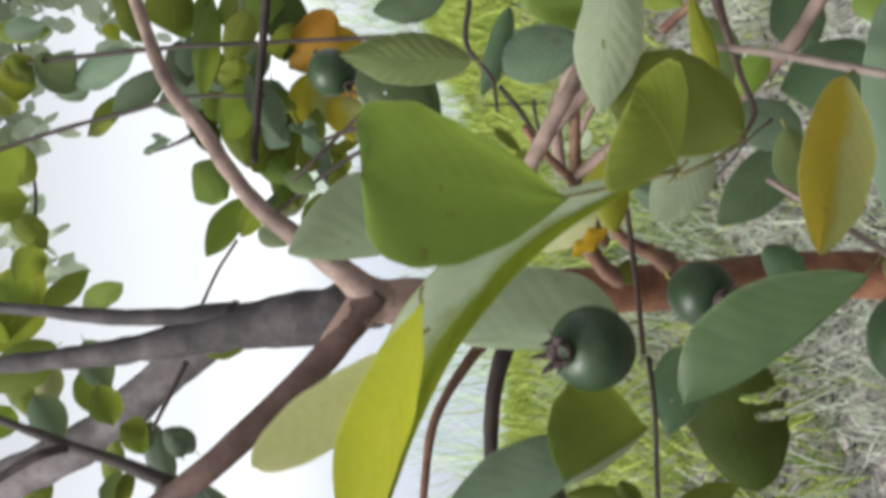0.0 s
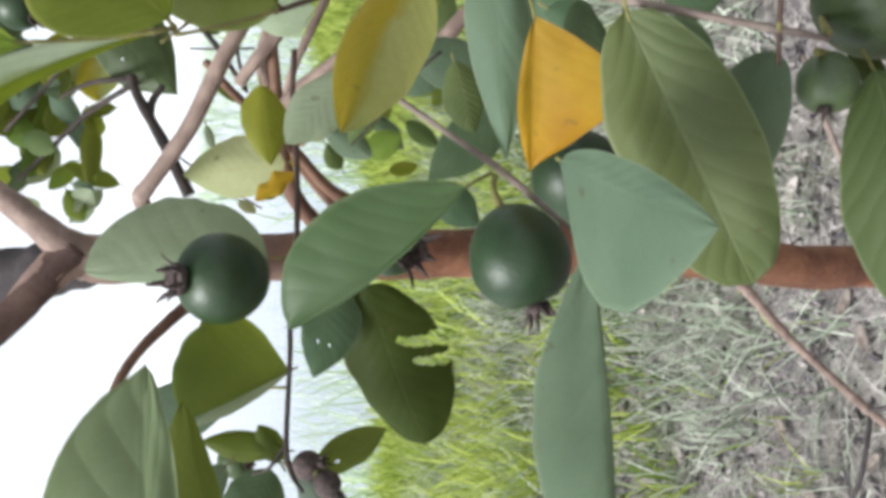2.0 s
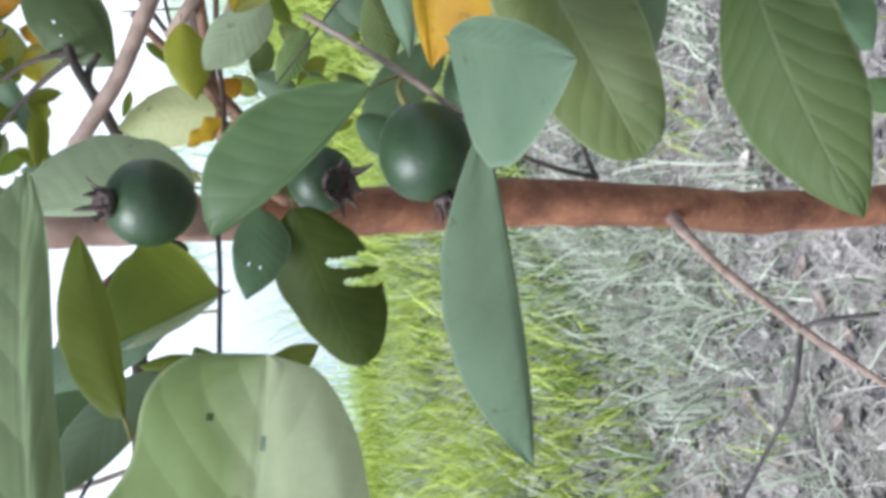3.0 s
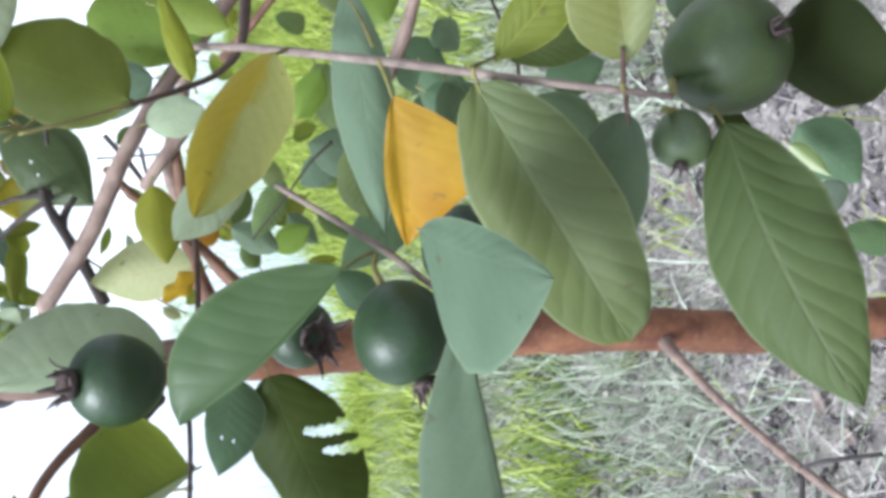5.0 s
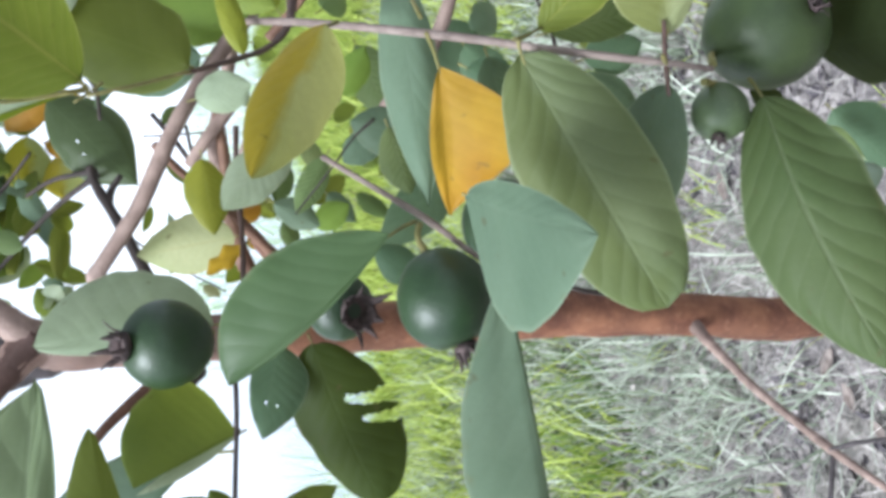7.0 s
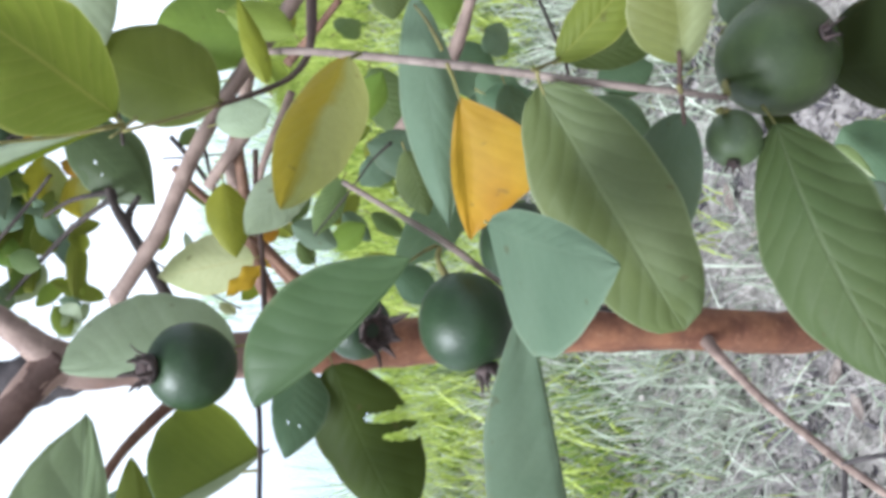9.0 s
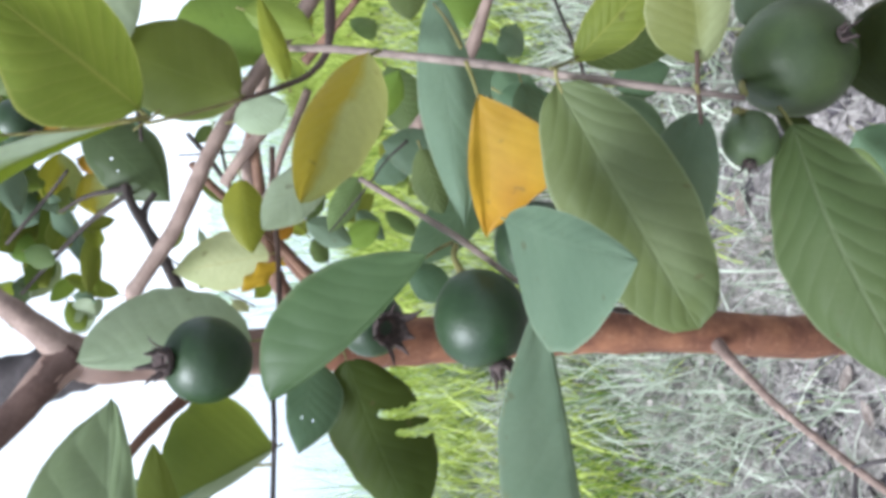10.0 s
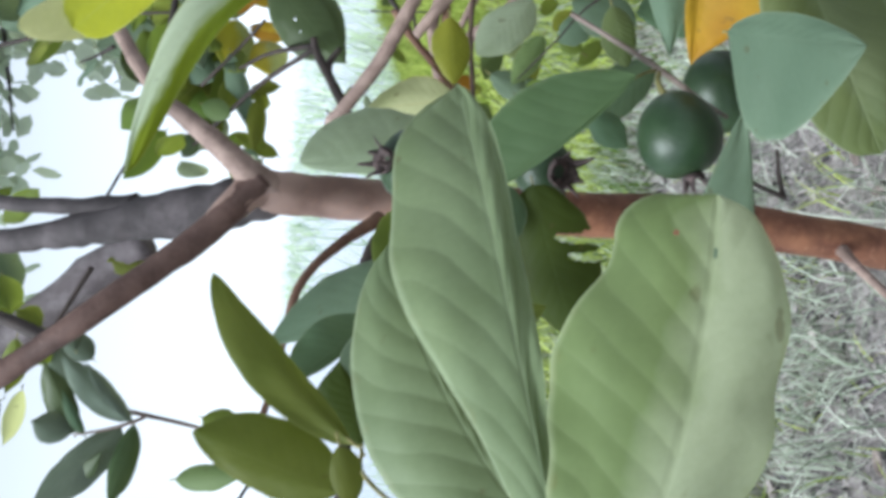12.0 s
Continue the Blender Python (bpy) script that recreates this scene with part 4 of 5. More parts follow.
leaf("sap", (0.0500, 0.2978, 0.8480), (0.0779, 0.2703, 0.8249), (-0.432, -0.773, 0.460), 0.0096, 0.0108, shape=(0.5, 0.6, 0.7), fold=0.25, label='olive green leaf above the twig', stem=(0.0444, 0.2939, 0.8602), fine=True)
leaf("split", (0.0409, 0.2723, 0.8106), (0.0799, 0.2534, 0.8228), (-0.489, -0.796, 0.314), 0.0179, 0.0123, shape=(0.45, 0.55, 0.6), fold=0.2, label='leaf with one pale half and dark specks', stem=(0.0356, 0.271, 0.8138), fine=True)
leaf("mid", (0.0603, 0.3232, 0.8326), (0.0716, 0.3184, 0.7876), (-0.336, -0.809, 0.464), 0.0102, 0.0079, shape=(0.5, 0.6, 0.7), fine=True)
leaf("sage", (0.0737, 0.3109, 0.7638), (0.1017, 0.3181, 0.7330), (0.230, -0.973, -0.017), 0.0121, 0.0121, fine=True)
leaf("blue", (0.0859, 0.4170, 0.7721), (0.0927, 0.4074, 0.7436), (-0.272, -0.929, 0.251), 0.0118, 0.0118, fine=True)
leaf("blue", (0.0749, 0.4215, 0.7808), (0.0550, 0.4140, 0.7443), (-0.324, -0.876, 0.357), 0.0133, 0.0147, label='bluish green leaf in shade', fine=True)
leaf("blue", (0.0682, 0.3890, 0.8451), (0.0550, 0.3848, 0.8237), (-0.293, -0.888, 0.353), 0.0119, 0.0106, fine=True)
leaf("blue", (0.0799, 0.4672, 0.5826), (0.0426, 0.4625, 0.5459), (-0.389, -0.777, 0.494), 0.0212, 0.0177)
leaf("pale", (0.0655, 0.4593, 0.5964), (0.0438, 0.4532, 0.5740), (-0.382, -0.821, 0.421), 0.0057, 0.0057, shape=(0.3, 0.5, 1.1), label='small bright lime leaf', fine=True)
leaf("slate", (0.0178, 0.4288, 0.5959), (0.0346, 0.4296, 0.6080), (-0.350, -0.770, 0.534), 0.0162, 0.0130, fine=True)
leaf("green", (-0.0057, 0.3914, 0.5887), (0.0022, 0.4047, 0.6164), (-0.336, -0.845, 0.404), 0.0101, 0.0089, label='dark green leaf low on the twig', fine=True)
leaf("deep", (0.0422, 0.3276, 0.7400), (0.0283, 0.3288, 0.7209), (-0.336, -0.845, 0.404), 0.0062, 0.0052, label='small leaf coloured near-black as the shade under the fruit', fine=True)
leaf("bright", (0.0752, 0.4544, 0.8911), (0.0991, 0.4469, 0.8794), (-0.223, -0.961, 0.166), 0.0083, 0.0083, fine=True)
leaf("mid", (0.0577, 0.4507, 0.8688), (0.0235, 0.4533, 0.8581), (-0.160, -0.946, 0.280), 0.0103, 0.0103, fine=True)
leaf("sage", (0.0680, 0.5000, 0.8627), (0.0533, 0.5082, 0.8816), (-0.243, -0.945, 0.219), 0.0097, 0.0097, fine=True)
leaf("mid", (0.0572, 0.5103, 0.8909), (0.0263, 0.5203, 0.9070), (-0.221, -0.959, 0.176), 0.0084, 0.0084, fine=True)
leaf("sage", (0.0355, 0.5326, 0.9180), (0.0208, 0.5276, 0.8929), (-0.120, -0.958, 0.261), 0.0086, 0.0086, fine=True)
leaf("bright", (0.0244, 0.5481, 0.8926), (0.0365, 0.5401, 0.8727), (-0.215, -0.944, 0.249), 0.0085, 0.0085, fine=True)
leaf("mid", (0.0672, 0.5658, 0.9054), (0.0433, 0.5720, 0.9126), (-0.210, -0.968, 0.138), 0.0078, 0.0078)
leaf("bright", (0.0635, 0.5502, 0.8511), (0.0751, 0.5533, 0.8679), (-0.185, -0.936, 0.298), 0.0071, 0.0071)
leaf("blue", (-0.0029, 0.4630, 0.8756), (-0.0218, 0.4596, 0.8533), (-0.124, -0.959, 0.254), 0.0103, 0.0088, fine=True)

# leaves below the fruit
leaf("olive", (-0.0904, 0.4449, 0.9485), (-0.1105, 0.4348, 0.9943), (0.157, -0.970, 0.111), 0.0021, 0.0381, label='olive leaf lit from behind', shape=((0.5, 0.7, 0.7), (0.27, 0.34, 0.36)), cup=0.2, wave=0.015, stem=(-0.0892, 0.4522, 0.9473), fine=True)
leaf("mint", (-0.0909, 0.4471, 0.9485), (-0.1138, 0.4392, 0.9932), (0.157, -0.970, 0.111), 0.0058, 0.0005, shape=(0.55, 0.7, 0.8), fine=True)
leaf("blue", (-0.0510, 0.4490, 0.9287), (-0.0942, 0.4475, 0.9372), (-0.143, -0.930, 0.348), 0.0170, 0.0110, bites=((0.1, 0.62, 0.022), (-0.3, 0.64, 0.014)), shape=((0.42, 0.5, 0.95), (0.42, 0.5, 0.9)), label='dull green leaf with small holes')
leaf("dark", (-0.0515, 0.4447, 0.9132), (-0.1301, 0.4707, 0.8773), (-0.142, -0.925, 0.367), 0.0265, 0.0225, bites=((-0.28, 0.345, 0.02), (-0.36, 0.355, 0.026), (-0.44, 0.365, 0.03), (-0.52, 0.375, 0.032), (-0.6, 0.385, 0.034), (-0.68, 0.395, 0.036), (-0.76, 0.405, 0.04), (-0.84, 0.415, 0.044), (-0.92, 0.425, 0.05), (-1.0, 0.43, 0.055), (-0.44, 0.485, 0.018), (-0.5, 0.495, 0.022), (-0.57, 0.505, 0.025), (-0.64, 0.515, 0.026), (-0.71, 0.525, 0.028), (-0.79, 0.535, 0.03), (-0.87, 0.545, 0.034), (-0.95, 0.55, 0.04), (-1.05, 0.56, 0.05), (0.1, 0.75, 0.01)), label='dark leaf with insect bites in its edge', shape=((0.5, 0.5, 0.42), (0.45, 0.55, 0.45)))
leaf("sage", (-0.0991, 0.4583, 0.9679), (-0.1449, 0.4810, 1.0472), (0.211, -0.901, 0.380), 0.0102, 0.0238, label='dull grey-green leaf', stem=(-0.0986, 0.4511, 0.9483), fine=True)
leaf("sage", (-0.1025, 0.4650, 0.9765), (-0.1222, 0.4694, 1.0017), (0.086, -0.968, 0.235), 0.0084, 0.0078, fine=True)
leaf("olive", (-0.1263, 0.4474, 0.9511), (-0.1225, 0.4583, 0.9863), (0.112, -0.952, 0.283), 0.0070, 0.0070, fine=True)
leaf("olive", (-0.1321, 0.4478, 0.9519), (-0.1149, 0.4503, 0.9616), (0.089, -0.991, 0.101), 0.0059, 0.0064, fine=True)
leaf("olive", (-0.1363, 0.4483, 0.9363), (-0.1171, 0.4379, 0.9050), (0.009, -0.948, 0.319), 0.0087, 0.0081, bites=((0.2, 0.3, 0.03),))
leaf("dark", (-0.1323, 0.4467, 0.9484), (-0.1481, 0.4422, 0.9325), (0.134, -0.980, 0.147), 0.0043, 0.0043, fine=True)
leaf("blue", (-0.1340, 0.4441, 0.9567), (-0.1657, 0.4393, 0.9717), (0.182, -0.981, 0.067), 0.0131, 0.0144, label='grey-green leaf below the twig', fine=True)
leaf("olive", (-0.1814, 0.3150, 1.0189), (-0.1176, 0.3603, 1.0756), (0.113, -0.958, -0.098), 0.0116, 0.0076, bow=-0.05, shape=((0.5, 0.6, 0.62), (0.45, 0.6, 0.62)), label='long narrow olive leaf', stem=(-0.1811, 0.3042, 1.0164), fine=True)
leaf("olive", (-0.1994, 0.3178, 1.0221), (-0.1811, 0.3374, 1.0781), (0.192, -0.944, 0.269), 0.0108, 0.0194, fine=True)
leaf("dark", (-0.1859, 0.3548, 1.0098), (-0.1513, 0.3532, 1.0217), (-0.071, -0.995, 0.075), 0.0165, 0.0047, fine=True)
leaf("olive", (-0.1811, 0.3008, 1.0250), (-0.2030, 0.3022, 1.0193), (-0.079, -0.995, 0.064), 0.0071, 0.0051, fine=True)
branch("twig", "olive", (-0.1821, 0.3143, 1.0151, 0.0007), (-0.1920, 0.2949, 1.0149, 0.0008), (-0.2008, 0.2307, 0.9978, 0.0009), (-0.1959, 0.1849, 0.9777, 0.0010), (-0.1865, 0.1248, 0.9905, 0.0008), (-0.1854, 0.0648, 0.9992, 0.0007))
leaf("olive", (-0.1266, 0.2279, 0.9899), (-0.0815, 0.2427, 0.9997), (0.159, -0.956, 0.159), 0.0099, 0.0043, shape=((0.5, 0.5, 0.75), (0.5, 0.7, 0.7)), label='olive upper side of a leaf curled at its edge', fine=True)
leaf("soft", (-0.1882, 0.1367, 0.9975), (-0.0708, 0.2105, 1.0080), (0.496, -0.827, 0.264), 0.0250, 0.0065, wave=0.09, blunt=0.5, sharp=0.1, ripple=0.07, swell=1.75, label='broad soft green leaf beside the fruit twig', bend=0.03, fold=(0.0, 0.5), fine=True)
leaf("soft", (-0.1997, 0.1901, 0.9758), (-0.1159, 0.2209, 1.0229), (0.196, -0.975, 0.115), 0.0253, 0.0061, shape=((0.5, 0.6, 0.62), (0.5, 0.6, 0.7)), bow=-0.07, label='green leaf with a bowed edge', fine=True)
leaf("pale", (-0.1863, 0.1286, 0.9843), (-0.1107, 0.1319, 0.9678), (0.116, -0.930, 0.348), 0.0270, 0.0180, blunt=0.28, wave=0.09, ripple=0.06, bites=((0.02, 0.83, 0.014), (-0.35, 0.87, 0.008)), label='broad pale green leaf with small holes', fold=0.1, fine=True)

leaf("orange", (0.0107, 0.5287, 0.9359), (-0.0052, 0.5330, 0.9568), (-0.124, -1.017, -0.011), 0.0045, 0.0060, ripple=0.25, label='small crumpled orange leaf', fine=True)

# leaves near the upper limb
leaf("bright", (0.0093, 0.2787, 1.0409), (0.0137, 0.2570, 1.1044), (0.28, -0.93, -0.24), 0.0235, 0.0265, label='broad bright green leaf lit from behind', shape=((0.76, 0.95, 0.3), (0.8, 0.95, 0.24)), fold=0.1, stem=(0.019, 0.286, 1.002), fine=True)
leaf("sap", (0.0210, 0.2840, 1.0040), (0.0329, 0.2307, 1.0385), (-0.500, -0.547, -0.671), 0.0200, 0.0190, label='green leaf lit from behind', stem=(0.019, 0.286, 1.002), fine=True)
leaf("lit_sage", (0.0057, 0.3110, 1.0659), (-0.0055, 0.3070, 1.1226), (-0.121, -0.980, 0.185), 0.0072, 0.0201, label='bluish green leaf', shape=((0.5, 0.6, 0.7), (0.5, 0.6, 0.8)), fine=True)
leaf("two", (0.0190, 0.2860, 1.0020), (-0.0925, 0.2780, 1.1040), (0.144, -0.943, 0.351), 0.0075, 0.0145, bow=0.16, shape=((0.75, 0.8, 0.5), (0.58, 0.7, 0.9)), fold=(0.3, 0.1), label='long olive leaf with pale sky sheen coloured on one half', fine=True)
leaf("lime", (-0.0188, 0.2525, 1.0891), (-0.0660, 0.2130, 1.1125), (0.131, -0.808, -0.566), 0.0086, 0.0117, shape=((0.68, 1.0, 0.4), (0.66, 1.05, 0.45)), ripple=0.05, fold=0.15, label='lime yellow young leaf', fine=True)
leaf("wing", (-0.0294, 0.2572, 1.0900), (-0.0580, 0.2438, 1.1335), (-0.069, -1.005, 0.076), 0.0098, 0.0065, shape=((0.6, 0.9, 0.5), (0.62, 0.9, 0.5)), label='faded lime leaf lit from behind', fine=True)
leaf("mint", (0.0911, 0.3073, 1.0123), (0.0393, 0.3096, 1.0190), (-0.001, -0.946, 0.323), 0.0117, 0.0113, bites=((0.1, 0.55, 0.03),))
leaf("sage", (0.1099, 0.5003, 0.9583), (0.1009, 0.5101, 1.0096), (-0.198, -0.969, 0.150), 0.0159, 0.0159, fine=True)
leaf("blue", (0.1307, 0.5071, 0.9972), (0.0819, 0.5111, 1.0128), (-0.024, -0.984, 0.176), 0.0074, 0.0061, fine=True)
leaf("mid", (0.0799, 0.4143, 1.0393), (0.0833, 0.4249, 1.0965), (-0.214, -0.958, 0.191), 0.0119, 0.0114, fine=True)
leaf("blue", (0.1093, 0.4157, 1.0499), (0.1024, 0.4218, 1.0817), (-0.265, -0.956, 0.126), 0.0087, 0.0074, fine=True)
leaf("sage", (0.0599, 0.4795, 0.8420), (0.0712, 0.4866, 0.8810), (-0.222, -0.946, 0.236), 0.0153, 0.0138, fine=True)
leaf("blue", (0.1178, 0.5422, 0.7485), (0.0976, 0.5544, 0.8113), (-0.065, -0.983, 0.170), 0.0248, 0.0212, fine=True)
leaf("blue", (0.1669, 0.5711, 0.7999), (0.1264, 0.5680, 0.7788), (-0.206, -0.831, 0.517), 0.0183, 0.0164)
leaf("mid", (0.1443, 0.5624, 0.8594), (0.0945, 0.5597, 0.8391), (-0.143, -0.872, 0.468), 0.0159, 0.0141)
leaf("blue", (0.0655, 0.5525, 0.7977), (0.0133, 0.5635, 0.8505), (0.110, -0.946, 0.306), 0.0177, 0.0177, fine=True)

# leaves high on the tree
leaf("sap", (0.2556, 0.9114, 1.2119), (0.2063, 0.9054, 1.2069), (0.146, -0.941, -0.305), 0.0257, 0.0244)
leaf("sap", (0.1987, 0.9285, 1.1469), (0.1615, 0.9055, 1.1697), (0.355, -0.881, -0.311), 0.0180, 0.0171)
leaf("sap", (0.1689, 0.8296, 1.1498), (0.1585, 0.9164, 1.1625), (-0.993, -0.116, -0.018), 0.0139, 0.0132, fine=True)
leaf("bright", (0.2535, 0.9181, 1.1821), (0.1617, 0.9074, 1.1799), (0.117, -0.945, -0.306), 0.0119, 0.0113, fine=True)
leaf("sage", (0.2065, 0.8996, 1.1890), (0.1660, 0.8916, 1.1937), (0.215, -0.951, 0.223), 0.0185, 0.0176)
leaf("bright", (0.2532, 0.9142, 1.1614), (0.2058, 0.8916, 1.1460), (0.270, -0.860, 0.432), 0.0183, 0.0174)
leaf("straw", (0.2546, 0.8992, 1.1467), (0.2074, 0.8814, 1.1438), (0.353, -0.884, -0.305), 0.0054, 0.0052)
leaf("dark", (0.2523, 0.9045, 1.1097), (0.1708, 0.8452, 1.1094), (0.562, -0.772, 0.297), 0.0189, 0.0180, fine=True)
leaf("sap", (0.2132, 0.8415, 1.1402), (0.1716, 0.8546, 1.1601), (-0.186, -0.952, 0.242), 0.0152, 0.0144)
leaf("sage", (0.2032, 0.9001, 1.1258), (0.1582, 0.9126, 1.1418), (-0.372, -0.844, -0.386), 0.0139, 0.0132)
leaf("bright", (0.1577, 0.8823, 1.1364), (0.0987, 0.8248, 1.1620), (0.301, -0.629, -0.717), 0.0184, 0.0175, fine=True)
leaf("sap", (0.1556, 0.9021, 1.1771), (0.1211, 0.8952, 1.1621), (0.190, -0.982, 0.018), 0.0134, 0.0128)
leaf("sap", (0.1468, 0.9199, 1.1081), (0.0688, 0.9147, 1.1169), (0.093, -0.963, 0.254), 0.0209, 0.0199, fine=True)
leaf("sage", (0.1602, 0.8672, 1.1215), (0.1203, 0.8867, 1.1167), (-0.445, -0.893, 0.069), 0.0143, 0.0136)
leaf("bright", (0.1483, 0.9123, 1.1004), (0.0974, 0.8092, 1.0785), (0.611, -0.441, 0.657), 0.0131, 0.0124, fine=True)
leaf("sap", (0.2050, 0.8821, 1.0955), (0.1657, 0.8659, 1.0891), (0.293, -0.868, 0.401), 0.0179, 0.0170)
leaf("slate", (0.1115, 0.8585, 1.0827), (0.0702, 0.9004, 1.0731), (-0.704, -0.708, -0.053), 0.0056, 0.0054, fine=True)
leaf("sap", (0.2049, 0.8812, 1.0905), (0.1754, 0.8238, 1.1263), (-0.016, -0.524, -0.852), 0.0144, 0.0136, fine=True)
leaf("dark", (0.1465, 0.9413, 1.1898), (0.0924, 0.8505, 1.1679), (0.806, -0.539, 0.244), 0.0103, 0.0098, fine=True)
leaf("sap", (0.2093, 0.9336, 1.3708), (0.2095, 0.9173, 1.3164), (-0.262, -0.925, 0.276), 0.0123, 0.0117, fine=True)
leaf("sap", (0.1719, 0.8655, 1.3421), (0.1655, 0.9299, 1.3330), (-0.744, -0.165, -0.647), 0.0151, 0.0144, fine=True)
leaf("sage", (0.1701, 0.8701, 1.3206), (0.1634, 0.9279, 1.2895), (-0.073, -0.479, -0.875), 0.0180, 0.0171, fine=True)
leaf("sage", (0.1548, 0.9405, 1.3166), (0.1687, 0.9016, 1.2801), (-0.344, -0.705, 0.620), 0.0149, 0.0142, fine=True)
leaf("sage", (0.1642, 0.8722, 1.2139), (0.1304, 0.8825, 1.2583), (-0.344, -0.938, -0.045), 0.0149, 0.0142, fine=True)
leaf("sap", (0.1205, 0.8664, 1.2560), (0.1179, 0.9373, 1.2890), (-0.218, -0.418, 0.882), 0.0065, 0.0061, fine=True)
leaf("lime", (0.2108, 0.8958, 1.2668), (0.2049, 0.9273, 1.2583), (-0.754, -0.299, -0.584), 0.0082, 0.0078)
leaf("sap", (0.2548, 0.9335, 1.2648), (0.2039, 0.9274, 1.2393), (-0.023, -0.961, 0.277), 0.0109, 0.0103, fine=True)
leaf("sap", (0.1558, 0.9516, 1.3758), (0.1303, 0.9053, 1.3475), (0.792, -0.570, 0.221), 0.0131, 0.0124, fine=True)
leaf("sap", (0.1063, 0.9401, 1.3415), (0.0729, 0.9623, 1.3716), (-0.388, -0.893, 0.228), 0.0192, 0.0183)
leaf("sage", (0.1010, 0.9331, 1.2383), (0.0994, 0.8331, 1.2061), (-0.080, -0.304, 0.949), 0.0049, 0.0047, fine=True)
leaf("sage", (0.1122, 0.8917, 1.2270), (0.0994, 0.8326, 1.2038), (-0.157, -0.332, 0.930), 0.0037, 0.0035, fine=True)
leaf("sap", (0.0469, 0.9712, 1.3640), (0.0121, 0.8843, 1.3133), (0.568, -0.572, 0.591), 0.0134, 0.0127, fine=True)
leaf("sap", (0.0178, 0.9072, 1.3251), (-0.0166, 0.8605, 1.3331), (0.696, -0.585, -0.417), 0.0147, 0.0139, fine=True)
leaf("bright", (-0.0165, 0.8798, 1.3512), (-0.0267, 0.8836, 1.3249), (0.430, -0.854, -0.292), 0.0182, 0.0173)
leaf("bright", (-0.0486, 0.9555, 1.3607), (-0.0648, 0.8879, 1.3626), (0.625, -0.171, -0.762), 0.0152, 0.0144, fine=True)
leaf("straw", (-0.0892, 0.9291, 1.3257), (-0.1299, 0.9266, 1.3206), (0.077, -0.990, -0.121), 0.0134, 0.0127)
leaf("bright", (-0.0888, 0.9338, 1.3509), (-0.1434, 0.9561, 1.3466), (-0.357, -0.911, -0.204), 0.0156, 0.0148, fine=True)
leaf("bright", (-0.1269, 0.9139, 1.3511), (-0.1550, 0.9080, 1.3684), (-0.157, -0.827, -0.539), 0.0187, 0.0177)
leaf("sap", (-0.2006, 0.9559, 1.3519), (-0.2179, 0.9337, 1.3227), (0.497, -0.807, 0.318), 0.0156, 0.0148)
leaf("bright", (0.0932, 0.9468, 1.1933), (0.0523, 0.8486, 1.1601), (0.528, -0.461, 0.713), 0.0208, 0.0198, fine=True)
leaf("bright", (0.0558, 0.8963, 1.1478), (0.0030, 0.8778, 1.1798), (0.129, -0.936, -0.329), 0.0144, 0.0137, fine=True)
leaf("sap", (0.0543, 0.8966, 1.1296), (0.0184, 0.8289, 1.1486), (0.738, -0.514, -0.437), 0.0109, 0.0104, fine=True)
leaf("dark", (0.1466, 0.9428, 1.1977), (0.0897, 0.8606, 1.1693), (0.767, -0.605, 0.214), 0.0136, 0.0129, fine=True)
leaf("bright", (0.1607, 0.8732, 1.1535), (0.0820, 0.8801, 1.1422), (-0.086, -0.996, -0.011), 0.0212, 0.0201, fine=True)
leaf("bright", (0.1575, 0.8793, 1.1204), (0.0687, 0.9132, 1.1092), (-0.354, -0.935, -0.027), 0.0187, 0.0177, fine=True)
leaf("bright", (0.2516, 0.9293, 1.1766), (0.1343, 0.8457, 1.1799), (0.574, -0.810, -0.123), 0.0132, 0.0125, fine=True)
leaf("bright", (0.2529, 0.9447, 1.2588), (0.2036, 0.9282, 1.2368), (0.272, -0.956, 0.108), 0.0159, 0.0151, fine=True)
leaf("sage", (0.1471, 0.9483, 1.2268), (0.1614, 0.9041, 1.1620), (-0.418, -0.791, 0.447), 0.0212, 0.0201, fine=True)
leaf("sage", (0.1603, 0.9122, 1.2965), (0.1771, 0.8440, 1.2340), (-0.291, -0.684, 0.669), 0.0163, 0.0155, fine=True)
leaf("sap", (0.1539, 0.9292, 1.2560), (0.1172, 0.9399, 1.2894), (-0.175, -0.977, 0.121), 0.0107, 0.0101)
leaf("slate", (0.2044, 0.9144, 1.2026), (0.1606, 0.9170, 1.1982), (-0.003, -0.880, -0.475), 0.0173, 0.0164)
leaf("bright", (0.2540, 0.9239, 1.2131), (0.2039, 0.9158, 1.1967), (0.058, -0.954, 0.296), 0.0163, 0.0155)
leaf("bright", (0.1064, 0.9406, 1.3440), (0.0600, 0.8708, 1.3574), (0.294, -0.365, -0.883), 0.0185, 0.0176, fine=True)
leaf("sap", (0.0589, 0.9323, 1.3400), (0.0475, 0.9131, 1.3733), (-0.300, -0.779, -0.550), 0.0193, 0.0183)
leaf("sap", (0.1640, 0.9124, 1.3632), (0.1636, 0.9385, 1.3329), (0.223, -0.736, -0.639), 0.0169, 0.0161)
leaf("bright", (-0.0389, 0.9271, 1.3274), (-0.0068, 0.9263, 1.2875), (0.226, -0.953, 0.202), 0.0135, 0.0128)
leaf("bright", (-0.0417, 0.9252, 1.2905), (-0.0180, 0.8444, 1.2466), (-0.693, -0.491, 0.528), 0.0122, 0.0116, fine=True)
leaf("sage", (-0.0672, 0.8740, 1.2818), (-0.1111, 0.8785, 1.2620), (0.129, -0.866, -0.483), 0.0165, 0.0157)
leaf("bright", (-0.0960, 0.9353, 1.2927), (-0.1431, 0.9401, 1.2740), (0.147, -0.803, -0.577), 0.0196, 0.0186)
